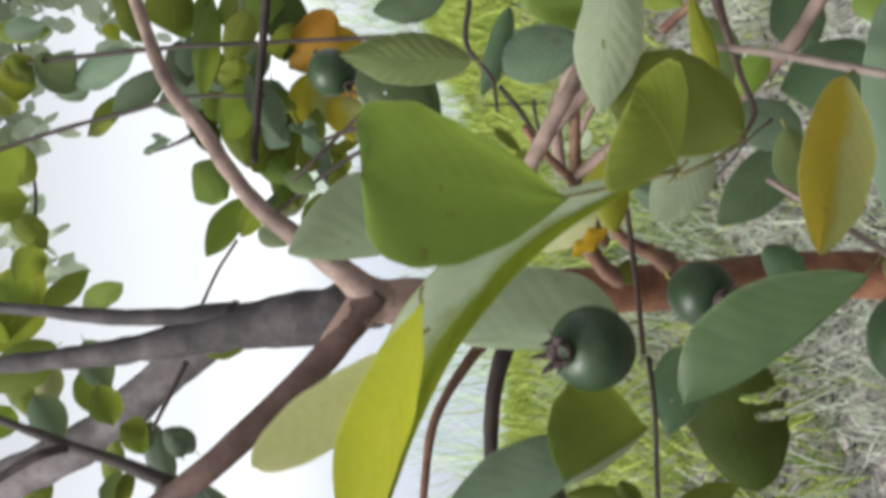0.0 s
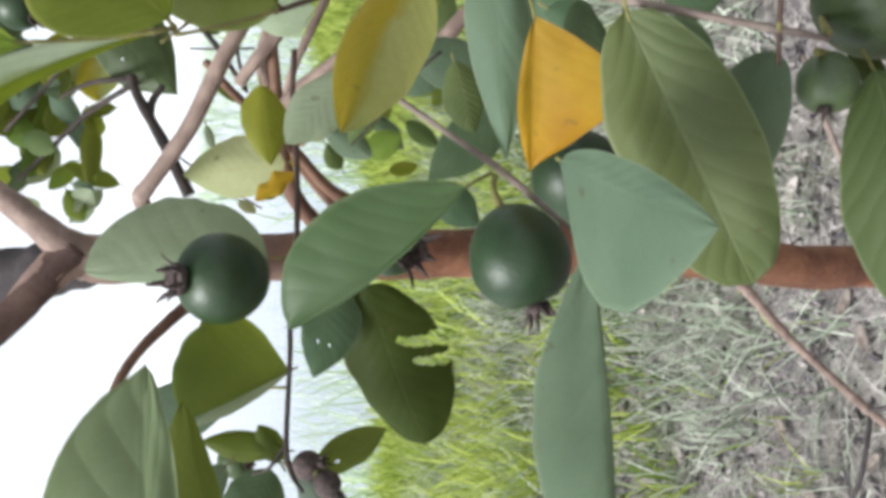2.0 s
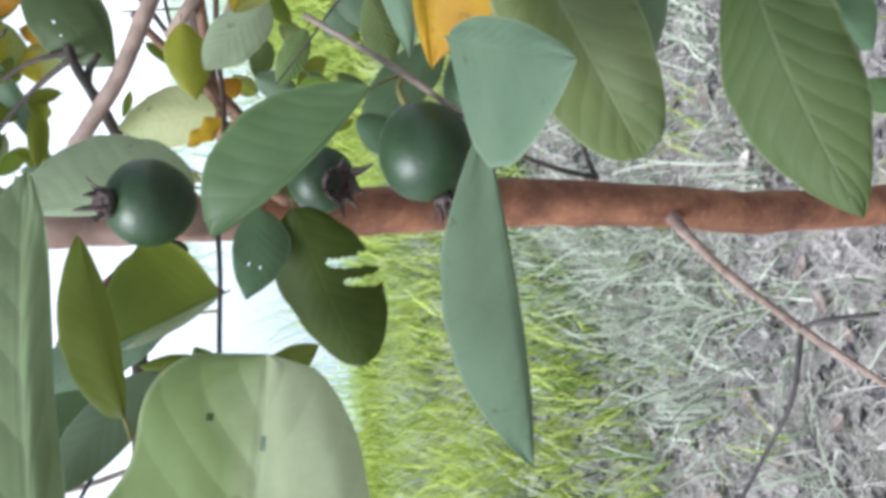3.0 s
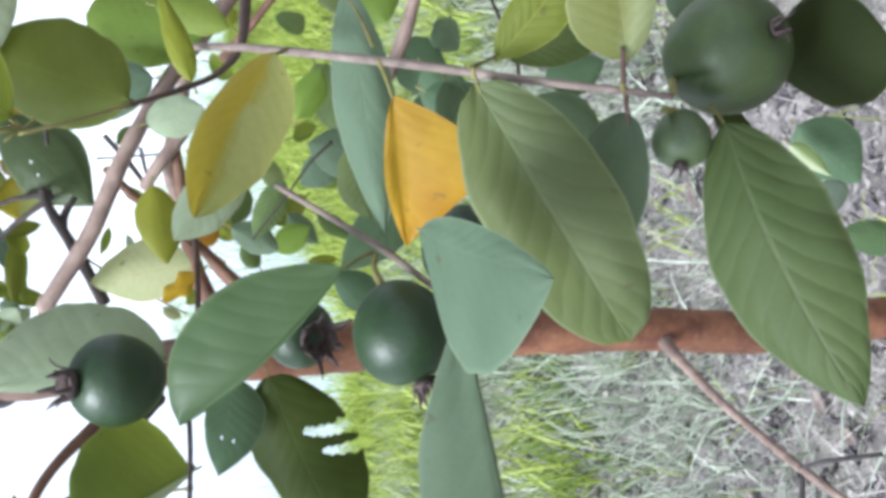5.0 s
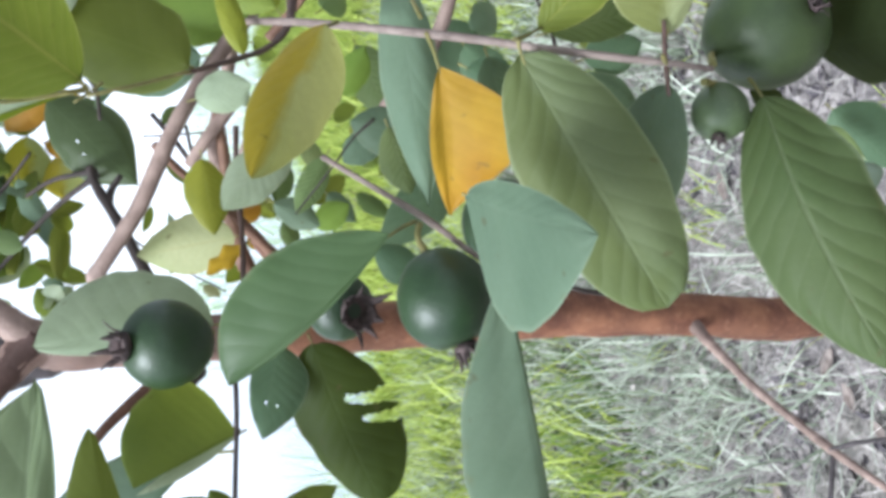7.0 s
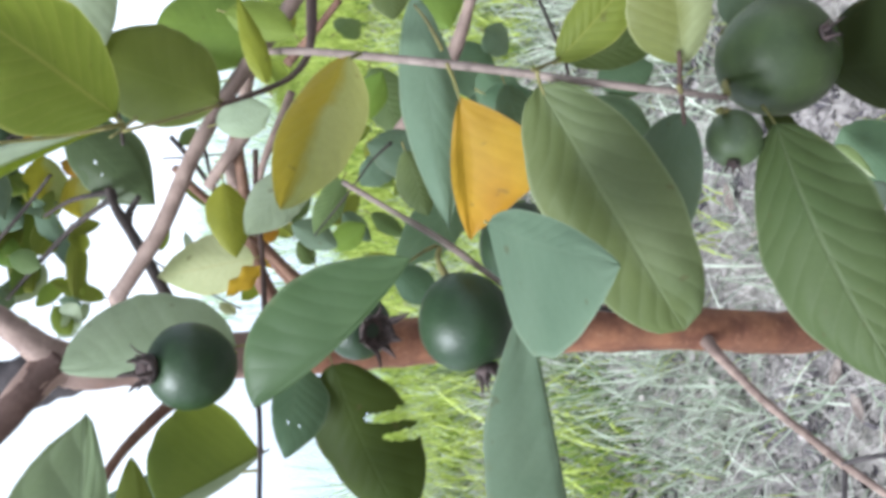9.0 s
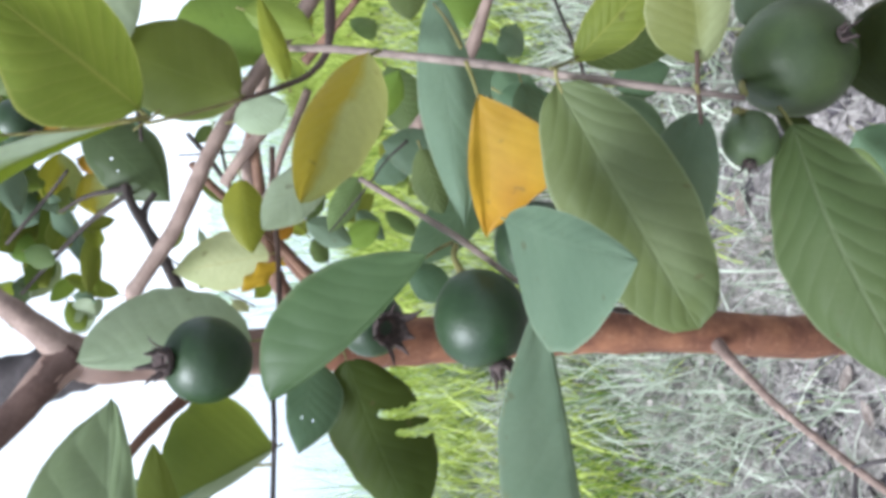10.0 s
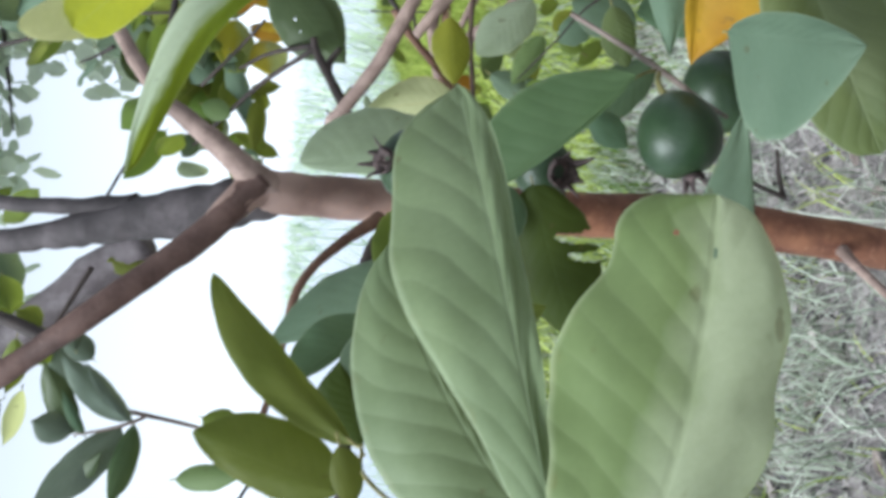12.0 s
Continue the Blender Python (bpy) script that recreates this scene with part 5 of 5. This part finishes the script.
leaf("bright", (-0.0725, 0.8913, 1.3083), (-0.1094, 0.8988, 1.3703), (0.074, -0.984, 0.163), 0.0220, 0.0209, fine=True)
leaf("sap", (-0.0017, 0.9585, 1.3363), (-0.0794, 0.9194, 1.3663), (0.097, -0.719, -0.688), 0.0330, 0.0314, fine=True)
leaf("sage", (-0.1142, 0.8844, 1.3256), (-0.1595, 0.9024, 1.3054), (-0.153, -0.883, -0.443), 0.0168, 0.0160)
leaf("sap", (-0.0756, 0.8711, 1.1874), (-0.0799, 0.8724, 1.1478), (-0.216, -0.976, -0.007), 0.0114, 0.0109)
leaf("sap", (-0.1422, 0.9195, 1.2487), (-0.1751, 0.9149, 1.2400), (0.206, -0.936, -0.285), 0.0156, 0.0149)
leaf("slate", (-0.1459, 0.9229, 1.2343), (-0.2196, 0.9139, 1.2166), (0.087, -0.986, 0.143), 0.0139, 0.0132, fine=True)
leaf("slate", (-0.1657, 0.8638, 1.1902), (-0.1436, 0.8546, 1.2150), (-0.167, -0.963, -0.210), 0.0128, 0.0122)
leaf("sap", (-0.1507, 0.8509, 1.2536), (-0.1969, 0.8885, 1.2665), (-0.626, -0.779, 0.026), 0.0097, 0.0092, fine=True)
leaf("sap", (0.2058, 0.8921, 1.1486), (0.2476, 0.8905, 1.1253), (0.075, -0.977, 0.201), 0.0186, 0.0177)
leaf("bright", (0.2052, 0.8850, 1.1107), (0.2494, 0.8810, 1.1404), (-0.097, -0.995, 0.013), 0.0175, 0.0166)
leaf("sage", (0.1450, 0.9246, 1.1000), (0.0975, 0.8105, 1.0854), (0.863, -0.399, 0.309), 0.0146, 0.0139, fine=True)
leaf("sage", (0.1194, 0.8294, 1.0913), (0.0681, 0.9059, 1.0702), (-0.840, -0.516, 0.171), 0.0118, 0.0112, fine=True)
leaf("mid", (0.0718, 0.8382, 1.1132), (0.0576, 0.8138, 1.0858), (0.090, -0.767, 0.635), 0.0106, 0.0101)
leaf("orange", (0.2120, 0.8281, 1.0686), (0.1679, 0.8592, 1.1057), (-0.266, -0.871, 0.413), 0.0224, 0.0213, fine=True)
leaf("orange", (0.2007, 0.8898, 1.0382), (0.2031, 0.8909, 1.0901), (-0.553, -0.832, 0.044), 0.0144, 0.0137)
leaf("yellow", (0.1537, 0.8805, 1.0615), (0.0970, 0.8046, 1.0539), (0.782, -0.601, 0.168), 0.0190, 0.0181, fine=True)
leaf("sage", (0.1630, 0.8586, 1.1410), (0.0980, 0.8157, 1.1133), (0.476, -0.855, 0.206), 0.0146, 0.0138, fine=True)
leaf("sage", (0.2012, 0.9580, 1.3047), (0.1667, 0.9209, 1.3175), (0.530, -0.671, -0.518), 0.0126, 0.0120)
leaf("sage", (0.2092, 0.9322, 1.3632), (0.2116, 0.9055, 1.3188), (-0.429, -0.784, 0.448), 0.0112, 0.0107)
leaf("sap", (0.1728, 0.8582, 1.3358), (0.1642, 0.9365, 1.3354), (-0.920, -0.104, -0.378), 0.0123, 0.0117, fine=True)
leaf("green", (-0.2014, 0.7989, 1.2507), (-0.2404, 0.7845, 1.2955), (0.305, -0.951, -0.040), 0.0157, 0.0157, sharp=0.85, fine=True)
leaf("green", (-0.1860, 0.8100, 1.3097), (-0.2587, 0.7890, 1.3264), (0.192, -0.925, -0.327), 0.0228, 0.0228, sharp=0.85, fine=True)
leaf("mid", (-0.1669, 0.7991, 1.2418), (-0.1907, 0.7797, 1.2538), (0.527, -0.809, -0.261), 0.0100, 0.0100, sharp=0.85)
leaf("olive", (-0.1622, 0.7977, 1.2327), (-0.1951, 0.7775, 1.2427), (0.419, -0.846, -0.330), 0.0064, 0.0064, sharp=0.85)
leaf("slate", (-0.2639, 0.8033, 1.2936), (-0.2805, 0.7791, 1.2756), (0.818, -0.574, 0.021), 0.0083, 0.0083, sharp=0.85)
leaf("slate", (-0.2662, 0.7965, 1.2551), (-0.2671, 0.7809, 1.2822), (0.335, -0.821, -0.462), 0.0045, 0.0045, sharp=0.85)
leaf("slate", (-0.1571, 0.7912, 1.1943), (-0.1365, 0.7731, 1.2009), (-0.535, -0.752, -0.384), 0.0082, 0.0082, sharp=0.85)
leaf("olive", (-0.0982, 0.8056, 1.2601), (-0.1280, 0.7812, 1.2451), (0.644, -0.764, -0.037), 0.0137, 0.0137, sharp=0.85)
leaf("olive", (-0.1391, 0.7973, 1.2237), (-0.1280, 0.7805, 1.2407), (-0.389, -0.769, -0.507), 0.0113, 0.0113, sharp=0.85)
leaf("olive", (-0.1949, 0.6074, 1.0830), (-0.2056, 0.5818, 1.0560), (0.278, -0.751, 0.599), 0.0132, 0.0132)
leaf("mid", (-0.2352, 0.6079, 1.0973), (-0.2286, 0.5807, 1.0559), (0.061, -0.829, 0.555), 0.0088, 0.0088)

# leaves beyond the slim branch
leaf("yellow", (0.1660, 0.8689, 1.0889), (0.1078, 0.8562, 1.0857), (0.218, -0.958, -0.186), 0.0201, 0.0201, fine=True)
leaf("orange", (0.1611, 0.8640, 1.0694), (0.1416, 0.8383, 1.0429), (-0.135, -0.660, 0.740), 0.0084, 0.0084)
leaf("sap", (0.1160, 0.8840, 1.1131), (0.0783, 0.8764, 1.1389), (-0.101, -0.906, -0.412), 0.0183, 0.0183)
leaf("sap", (0.1095, 0.8751, 1.0790), (0.0765, 0.8643, 1.0961), (0.065, -0.896, -0.439), 0.0132, 0.0132)
leaf("sap", (0.0937, 0.8726, 1.0619), (0.0369, 0.8612, 1.0637), (0.197, -0.980, -0.001), 0.0091, 0.0091, fine=True)
leaf("bright", (0.0752, 0.8855, 1.0960), (0.0431, 0.8752, 1.1151), (0.080, -0.926, -0.369), 0.0121, 0.0121)
leaf("sage", (0.0609, 0.8928, 1.1130), (0.0290, 0.8816, 1.1293), (0.172, -0.936, -0.307), 0.0100, 0.0100)
leaf("sage", (0.1323, 0.8899, 1.1424), (0.1013, 0.8631, 1.1057), (0.229, -0.868, 0.440), 0.0170, 0.0170)
leaf("bright", (0.1020, 0.8933, 1.1375), (0.0671, 0.8685, 1.1056), (0.196, -0.867, 0.458), 0.0122, 0.0122)
leaf("sage", (0.0394, 0.8863, 1.0789), (0.0308, 0.8605, 1.0580), (-0.038, -0.622, 0.782), 0.0071, 0.0071)
leaf("bright", (0.0346, 0.8885, 1.0838), (0.0068, 0.8671, 1.0675), (0.392, -0.824, 0.409), 0.0102, 0.0102)
leaf("sap", (0.1569, 0.8831, 1.1327), (0.1304, 0.8570, 1.1010), (0.354, -0.845, 0.399), 0.0132, 0.0132)
leaf("bright", (0.0592, 0.8817, 1.0741), (0.0325, 0.8713, 1.0960), (0.107, -0.943, -0.315), 0.0080, 0.0080)

# small leaves between the branches
leaf("olive", (0.0732, 0.6245, 0.8574), (0.0513, 0.6138, 0.8802), (-0.054, -0.884, -0.464), 0.0083, 0.0075)
leaf("citron", (0.0998, 0.5745, 0.8471), (0.0906, 0.5904, 0.8595), (-0.811, -0.571, 0.124), 0.0095, 0.0086)
leaf("mid", (0.0986, 0.6291, 0.8873), (0.0759, 0.6185, 0.8743), (-0.043, -0.736, 0.675), 0.0083, 0.0075)
leaf("olive", (0.0779, 0.5633, 0.8322), (0.0608, 0.5704, 0.8465), (-0.318, -0.943, 0.094), 0.0067, 0.0060)
leaf("sage", (0.0563, 0.6007, 0.8746), (0.0382, 0.6084, 0.8547), (-0.139, -0.959, -0.245), 0.0081, 0.0073)
leaf("olive", (0.1034, 0.5894, 0.8987), (0.0867, 0.5986, 0.8849), (-0.217, -0.911, -0.350), 0.0074, 0.0067)
leaf("mid", (0.0550, 0.5955, 0.8565), (0.0387, 0.5919, 0.8350), (0.260, -0.965, -0.035), 0.0078, 0.0071)
leaf("citron", (0.0400, 0.5930, 0.9101), (0.0678, 0.6538, 0.9171), (0.730, -0.398, 0.556), 0.0078, 0.0070, fine=True)
leaf("mid", (0.0287, 0.6413, 0.8886), (0.0432, 0.6320, 0.9011), (-0.259, -0.894, -0.366), 0.0075, 0.0068)
leaf("mint", (0.0799, 0.6187, 0.9128), (0.0699, 0.6443, 0.9220), (-0.465, -0.455, 0.760), 0.0066, 0.0060)
leaf("mint", (0.1243, 0.6348, 0.9210), (0.1311, 0.6060, 0.9348), (-0.893, -0.347, -0.286), 0.0071, 0.0064)
leaf("bright", (0.1015, 0.5817, 0.8720), (0.1136, 0.5952, 0.8533), (-0.193, -0.731, -0.654), 0.0064, 0.0058)
leaf("olive", (0.1204, 0.5776, 0.8336), (0.1383, 0.6085, 0.8411), (-0.181, -0.133, 0.975), 0.0089, 0.0080)
leaf("straw", (0.0213, 0.6088, 0.9525), (0.0153, 0.6151, 0.9702), (-0.055, -0.946, 0.319), 0.0067, 0.0060)
leaf("citron", (0.0266, 0.6326, 0.8583), (0.0327, 0.6358, 0.8370), (0.279, -0.958, -0.062), 0.0059, 0.0053)
leaf("mid", (0.1274, 0.6478, 0.9664), (0.1137, 0.6431, 0.9782), (-0.048, -0.907, -0.419), 0.0056, 0.0050)
leaf("olive", (0.0842, 0.6367, 0.9752), (0.0679, 0.6340, 0.9572), (0.305, -0.942, -0.139), 0.0053, 0.0048)
leaf("citron", (0.1695, 0.5703, 0.9077), (0.1810, 0.5714, 0.9180), (-0.078, -0.978, 0.194), 0.0096, 0.0087)
leaf("bright", (0.1489, 0.5781, 0.9221), (0.1511, 0.6040, 0.9041), (-0.057, -0.565, -0.823), 0.0086, 0.0078)
leaf("mid", (0.1676, 0.5622, 0.8797), (0.1778, 0.5662, 0.8635), (0.319, -0.947, -0.032), 0.0111, 0.0100)
leaf("sage", (0.1614, 0.5360, 0.7886), (0.1673, 0.5881, 0.7537), (-0.670, -0.359, -0.649), 0.0117, 0.0105, fine=True)
leaf("olive", (0.1345, 0.5177, 0.7119), (0.1460, 0.5188, 0.7222), (-0.570, -0.454, 0.685), 0.0110, 0.0099)
leaf("olive", (-0.0094, 0.6177, 0.8939), (-0.0237, 0.6359, 0.8761), (-0.438, -0.779, -0.449), 0.0078, 0.0070)
leaf("citron", (0.1236, 0.5911, 0.8806), (0.1074, 0.5770, 0.8948), (0.553, -0.814, -0.178), 0.0063, 0.0057)
leaf("sap", (0.1601, 0.8876, 1.1151), (0.1343, 0.8661, 1.1346), (0.221, -0.788, -0.575), 0.0169, 0.0152)
leaf("sap", (0.1149, 0.8941, 1.1111), (0.0910, 0.8737, 1.1354), (-0.129, -0.695, -0.707), 0.0180, 0.0162)
leaf("sap", (0.1428, 0.8805, 1.0813), (0.1173, 0.8579, 1.0974), (0.091, -0.643, -0.761), 0.0138, 0.0124)
leaf("sap", (0.0856, 0.9021, 1.1213), (0.0450, 0.8705, 1.0987), (0.328, -0.791, 0.517), 0.0148, 0.0134, fine=True)
leaf("mint", (0.0736, 0.8955, 1.0923), (0.0364, 0.8763, 1.1129), (0.430, -0.900, -0.063), 0.0117, 0.0105)
leaf("sap", (0.1069, 0.8824, 1.0674), (0.0759, 0.8525, 1.0559), (0.711, -0.694, -0.113), 0.0095, 0.0086)
leaf("sap", (0.0716, 0.8871, 1.0632), (0.0373, 0.8593, 1.0566), (0.536, -0.751, 0.386), 0.0048, 0.0043)
leaf("sap", (0.0400, 0.8854, 1.0394), (0.0537, 0.8648, 1.0844), (-0.055, -0.914, -0.401), 0.0091, 0.0082)
leaf("mint", (0.0079, 0.9034, 1.0814), (0.0328, 0.8615, 1.0613), (-0.586, -0.606, 0.538), 0.0134, 0.0121)
leaf("mint", (0.0360, 0.8905, 1.0541), (0.0145, 0.8689, 1.0758), (0.413, -0.816, -0.404), 0.0091, 0.0082)
leaf("sap", (0.0989, 0.8925, 1.0967), (0.1012, 0.8537, 1.0742), (-0.180, -0.502, 0.846), 0.0106, 0.0095)
leaf("mint", (0.0313, 0.9146, 1.1320), (0.0119, 0.8792, 1.1087), (0.812, -0.558, 0.172), 0.0150, 0.0135)
leaf("sap", (0.1052, 0.8754, 1.0431), (0.0961, 0.8532, 1.0696), (-0.525, -0.554, -0.646), 0.0081, 0.0072)
leaf("orange", (0.1625, 0.8756, 1.0761), (0.1427, 0.8380, 1.0452), (0.271, -0.692, 0.669), 0.0101, 0.0091)
leaf("citron", (0.1531, 0.8801, 1.0860), (0.1070, 0.8569, 1.0882), (0.323, -0.700, -0.637), 0.0196, 0.0176)
leaf("slate", (-0.2115, 0.7660, 1.1461), (-0.1597, 0.7504, 1.1998), (-0.199, -0.976, -0.090), 0.0137, 0.0110, sharp=0.9, fine=True)
leaf("slate", (-0.2122, 0.7651, 1.1416), (-0.1652, 0.7470, 1.1799), (0.024, -0.892, -0.452), 0.0074, 0.0059, sharp=0.9, fine=True)
leaf("green", (-0.2238, 0.7761, 1.1883), (-0.1669, 0.7536, 1.2110), (-0.402, -0.909, 0.106), 0.0148, 0.0119, sharp=0.9, fine=True)
leaf("slate", (-0.2224, 0.7757, 1.1876), (-0.2135, 0.7603, 1.2174), (-0.327, -0.875, -0.356), 0.0162, 0.0130, sharp=0.9)
leaf("slate", (-0.2172, 0.7674, 1.1501), (-0.2838, 0.7680, 1.2150), (0.033, -0.999, 0.042), 0.0180, 0.0144, sharp=0.9, fine=True)
leaf("green", (-0.2139, 0.7650, 1.1401), (-0.2783, 0.7548, 1.1539), (0.123, -0.980, -0.156), 0.0117, 0.0093, sharp=0.9, fine=True)
leaf("blue", (-0.2251, 0.7742, 1.1784), (-0.1881, 0.7528, 1.1955), (-0.408, -0.885, -0.222), 0.0054, 0.0044, sharp=0.9)
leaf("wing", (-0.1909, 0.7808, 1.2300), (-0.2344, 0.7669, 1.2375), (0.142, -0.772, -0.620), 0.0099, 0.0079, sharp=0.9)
leaf("green", (-0.2697, 0.7805, 1.1839), (-0.2346, 0.7513, 1.1616), (-0.471, -0.818, 0.330), 0.0063, 0.0050, sharp=0.9)
branch("twig", "twig", (-0.2065, 0.7673, 1.1305, 0.0014), (-0.2117, 0.7650, 1.1412, 0.0014), (-0.2182, 0.7646, 1.1605, 0.0012), (-0.2237, 0.7653, 1.1858, 0.0009))

# fallen leaves on the litter
fallen_leaf(-0.095, 1.853, 120, 0.043, BLEACHED, "bleached whitish dry leaf lying on the litter")
fallen_leaf(-0.120, 1.200, 202, 0.047, DRY, "curled brown dry leaf lying on the litter")
fallen_leaf(-0.167, 1.145, 46, 0.037, DRY, "curled brown dry leaf lying on the litter")
fallen_leaf(-0.282, 1.400, 205, 0.049, DRY, "curled brown dry leaf lying on the litter")
fallen_leaf(-0.189, 1.581, 148, 0.055, DRY, "curled brown dry leaf lying on the litter")
fallen_leaf(-0.371, 1.728, 30, 0.041, BLEACHED, "bleached whitish dry leaf lying on the litter")
fallen_leaf(-0.379, 1.335, 274, 0.044, DRY, "curled brown dry leaf lying on the litter")
fallen_leaf(-0.464, 1.503, 88, 0.056, DRY, "curled brown dry leaf lying on the litter")
fallen_leaf(-0.298, 1.181, 134, 0.040, DRY, "curled brown dry leaf lying on the litter")
fallen_leaf(0.254, 1.437, 13, 0.056, DRY, "curled brown dry leaf lying on the litter")
fallen_leaf(0.118, 1.340, 133, 0.055, BLEACHED, "bleached whitish dry leaf lying on the litter")
fallen_leaf(0.177, 1.380, 99, 0.039, DRY, "curled brown dry leaf lying on the litter")
fallen_leaf(-0.067, 1.233, 148, 0.051, DRY, "curled brown dry leaf lying on the litter")
fallen_leaf(-0.231, 1.826, 190, 0.037, DRY, "curled brown dry leaf lying on the litter")
fallen_leaf(-0.313, 1.954, 310, 0.043, DRY, "curled brown dry leaf lying on the litter")
fallen_leaf(-0.071, 1.576, 198, 0.048, BLEACHED, "bleached whitish dry leaf lying on the litter")
leaf("sage", (-0.1226, 0.3931, 0.9794), (-0.1677, 0.3792, 1.0206), (0.434, -0.884, 0.177), 0.0108, 0.0146, label='pale grey-green leaf below the twig', fine=True)
leaf("blue", (-0.1308, 0.4078, 1.0024), (-0.1632, 0.3990, 1.0407), (0.177, -0.981, -0.076), 0.0044, 0.0151, label='shaded grey-green leaf below the twig', fine=True)
leaf("slate", (-0.1353, 0.4402, 0.9441), (-0.1798, 0.4239, 0.9213), (0.161, -0.924, 0.348), 0.0117, 0.0091, label='slate green hanging leaf', fine=True)
leaf("citron", (0.0409, 0.7531, 0.9605), (0.0250, 0.7468, 0.9739), (0.427, -0.900, 0.084), 0.0065, 0.0055, sharp=0.7)
leaf("sap", (0.0536, 0.7461, 0.9350), (0.0375, 0.7399, 0.9488), (0.106, -0.947, -0.303), 0.0070, 0.0060, sharp=0.7)
leaf("citron", (0.0316, 0.7427, 0.9182), (0.0158, 0.7365, 0.9322), (0.243, -0.959, -0.148), 0.0069, 0.0059, sharp=0.7)
leaf("straw", (0.0167, 0.7508, 0.9479), (0.0051, 0.7380, 0.9364), (0.619, -0.755, 0.215), 0.0057, 0.0049, sharp=0.7)
leaf("mint", (0.0738, 0.7550, 0.9730), (0.0528, 0.7441, 0.9675), (0.374, -0.873, 0.313), 0.0039, 0.0033, sharp=0.7)
leaf("sap", (0.0818, 0.7418, 0.9222), (0.0696, 0.7355, 0.9362), (0.252, -0.945, -0.209), 0.0070, 0.0059, sharp=0.7)
leaf("sap", (0.0805, 0.7580, 0.9857), (0.0575, 0.7503, 0.9925), (0.241, -0.938, -0.249), 0.0040, 0.0034, sharp=0.7)
leaf("orange", (0.0533, 0.7408, 0.9139), (0.0390, 0.7282, 0.9029), (0.522, -0.814, 0.254), 0.0065, 0.0055, sharp=0.7)
branch("twig", "dark", (0.0589, 0.7637, 1.0048, 0.0009), (0.0412, 0.7585, 0.9816, 0.0009), (0.0225, 0.7517, 0.9521, 0.0007), (0.0093, 0.7368, 0.9322, 0.0007))


# ---- a tree across the grass ----
def far_tree():
    """A crown that overhangs the bank, its leaves coloured pale for haze: trunk, limbs and clumps of small leaves."""
    rng = np.random.default_rng(21)
    thing = new("background_tree")
    thing.location = (4.6, 5.6, 0)
    tagged(thing, "leafy tree overhanging the bank, its leaves coloured pale for haze", "tree")

    def hang(name, me, material):
        me.materials.append(material)
        ob = new(name, me)
        ob.parent = thing
        return ob
    hang("trunk", tube_mesh("trunk", [(0, 0, -0.1, 0.16), (-0.1, 0, 1.2, 0.13), (-0.3, 0.1, 2.2, 0.11), (-0.7, 0.2, 3.2, 0.08)], 12, 6, 0.08), BARK["grey"])
    vs, fs = [], []
    for k in range(16):
        reach = rng.uniform(1.2, 4.9)
        end = Vector((-reach, rng.uniform(0.2, 1.4), rng.uniform(1.95, 3.3) if reach < 3.4 else rng.uniform(2.6, 3.8)))
        a, b = Vector((-0.3, 0.1, 2.2)), Vector((-0.7, 0.2, 3.2))
        root = a.lerp(b, rng.uniform(0, 1))
        mid = root.lerp(end, 0.5) + Vector((0, 0, 0.25))
        hang("limb", tube_mesh("limb", [(*root, 0.05), (*mid, 0.03), (*end, 0.008)], 7, 5, 0.08), BARK["grey"])
        for c in range(14):
            f = rng.uniform(0.25, 1.0)
            spot = root.lerp(mid, f * 2) if f < 0.5 else mid.lerp(end, f * 2 - 1)
            spot = spot + Vector(rng.normal(0, 0.22, 3))
            for q in range(22):
                p = spot + Vector(rng.normal(0, 0.11, 3))
                d = Vector(rng.normal(0, 1, 3) + (0, 0, -0.4)).normalized()
                s = d.cross(Vector(rng.normal(0, 1, 3))).normalized() * rng.uniform(0.04, 0.07)
                d *= rng.uniform(0.12, 0.2)
                n = len(vs)
                vs += [p, p + d * 0.35 + s, p + d * 0.75 + s * 0.8, p + d, p + d * 0.75 - s * 0.8, p + d * 0.35 - s]
                fs.append(tuple(range(n, n + 6)))
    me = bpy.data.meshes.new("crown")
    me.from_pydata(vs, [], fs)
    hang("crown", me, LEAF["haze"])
    return thing


far_tree()
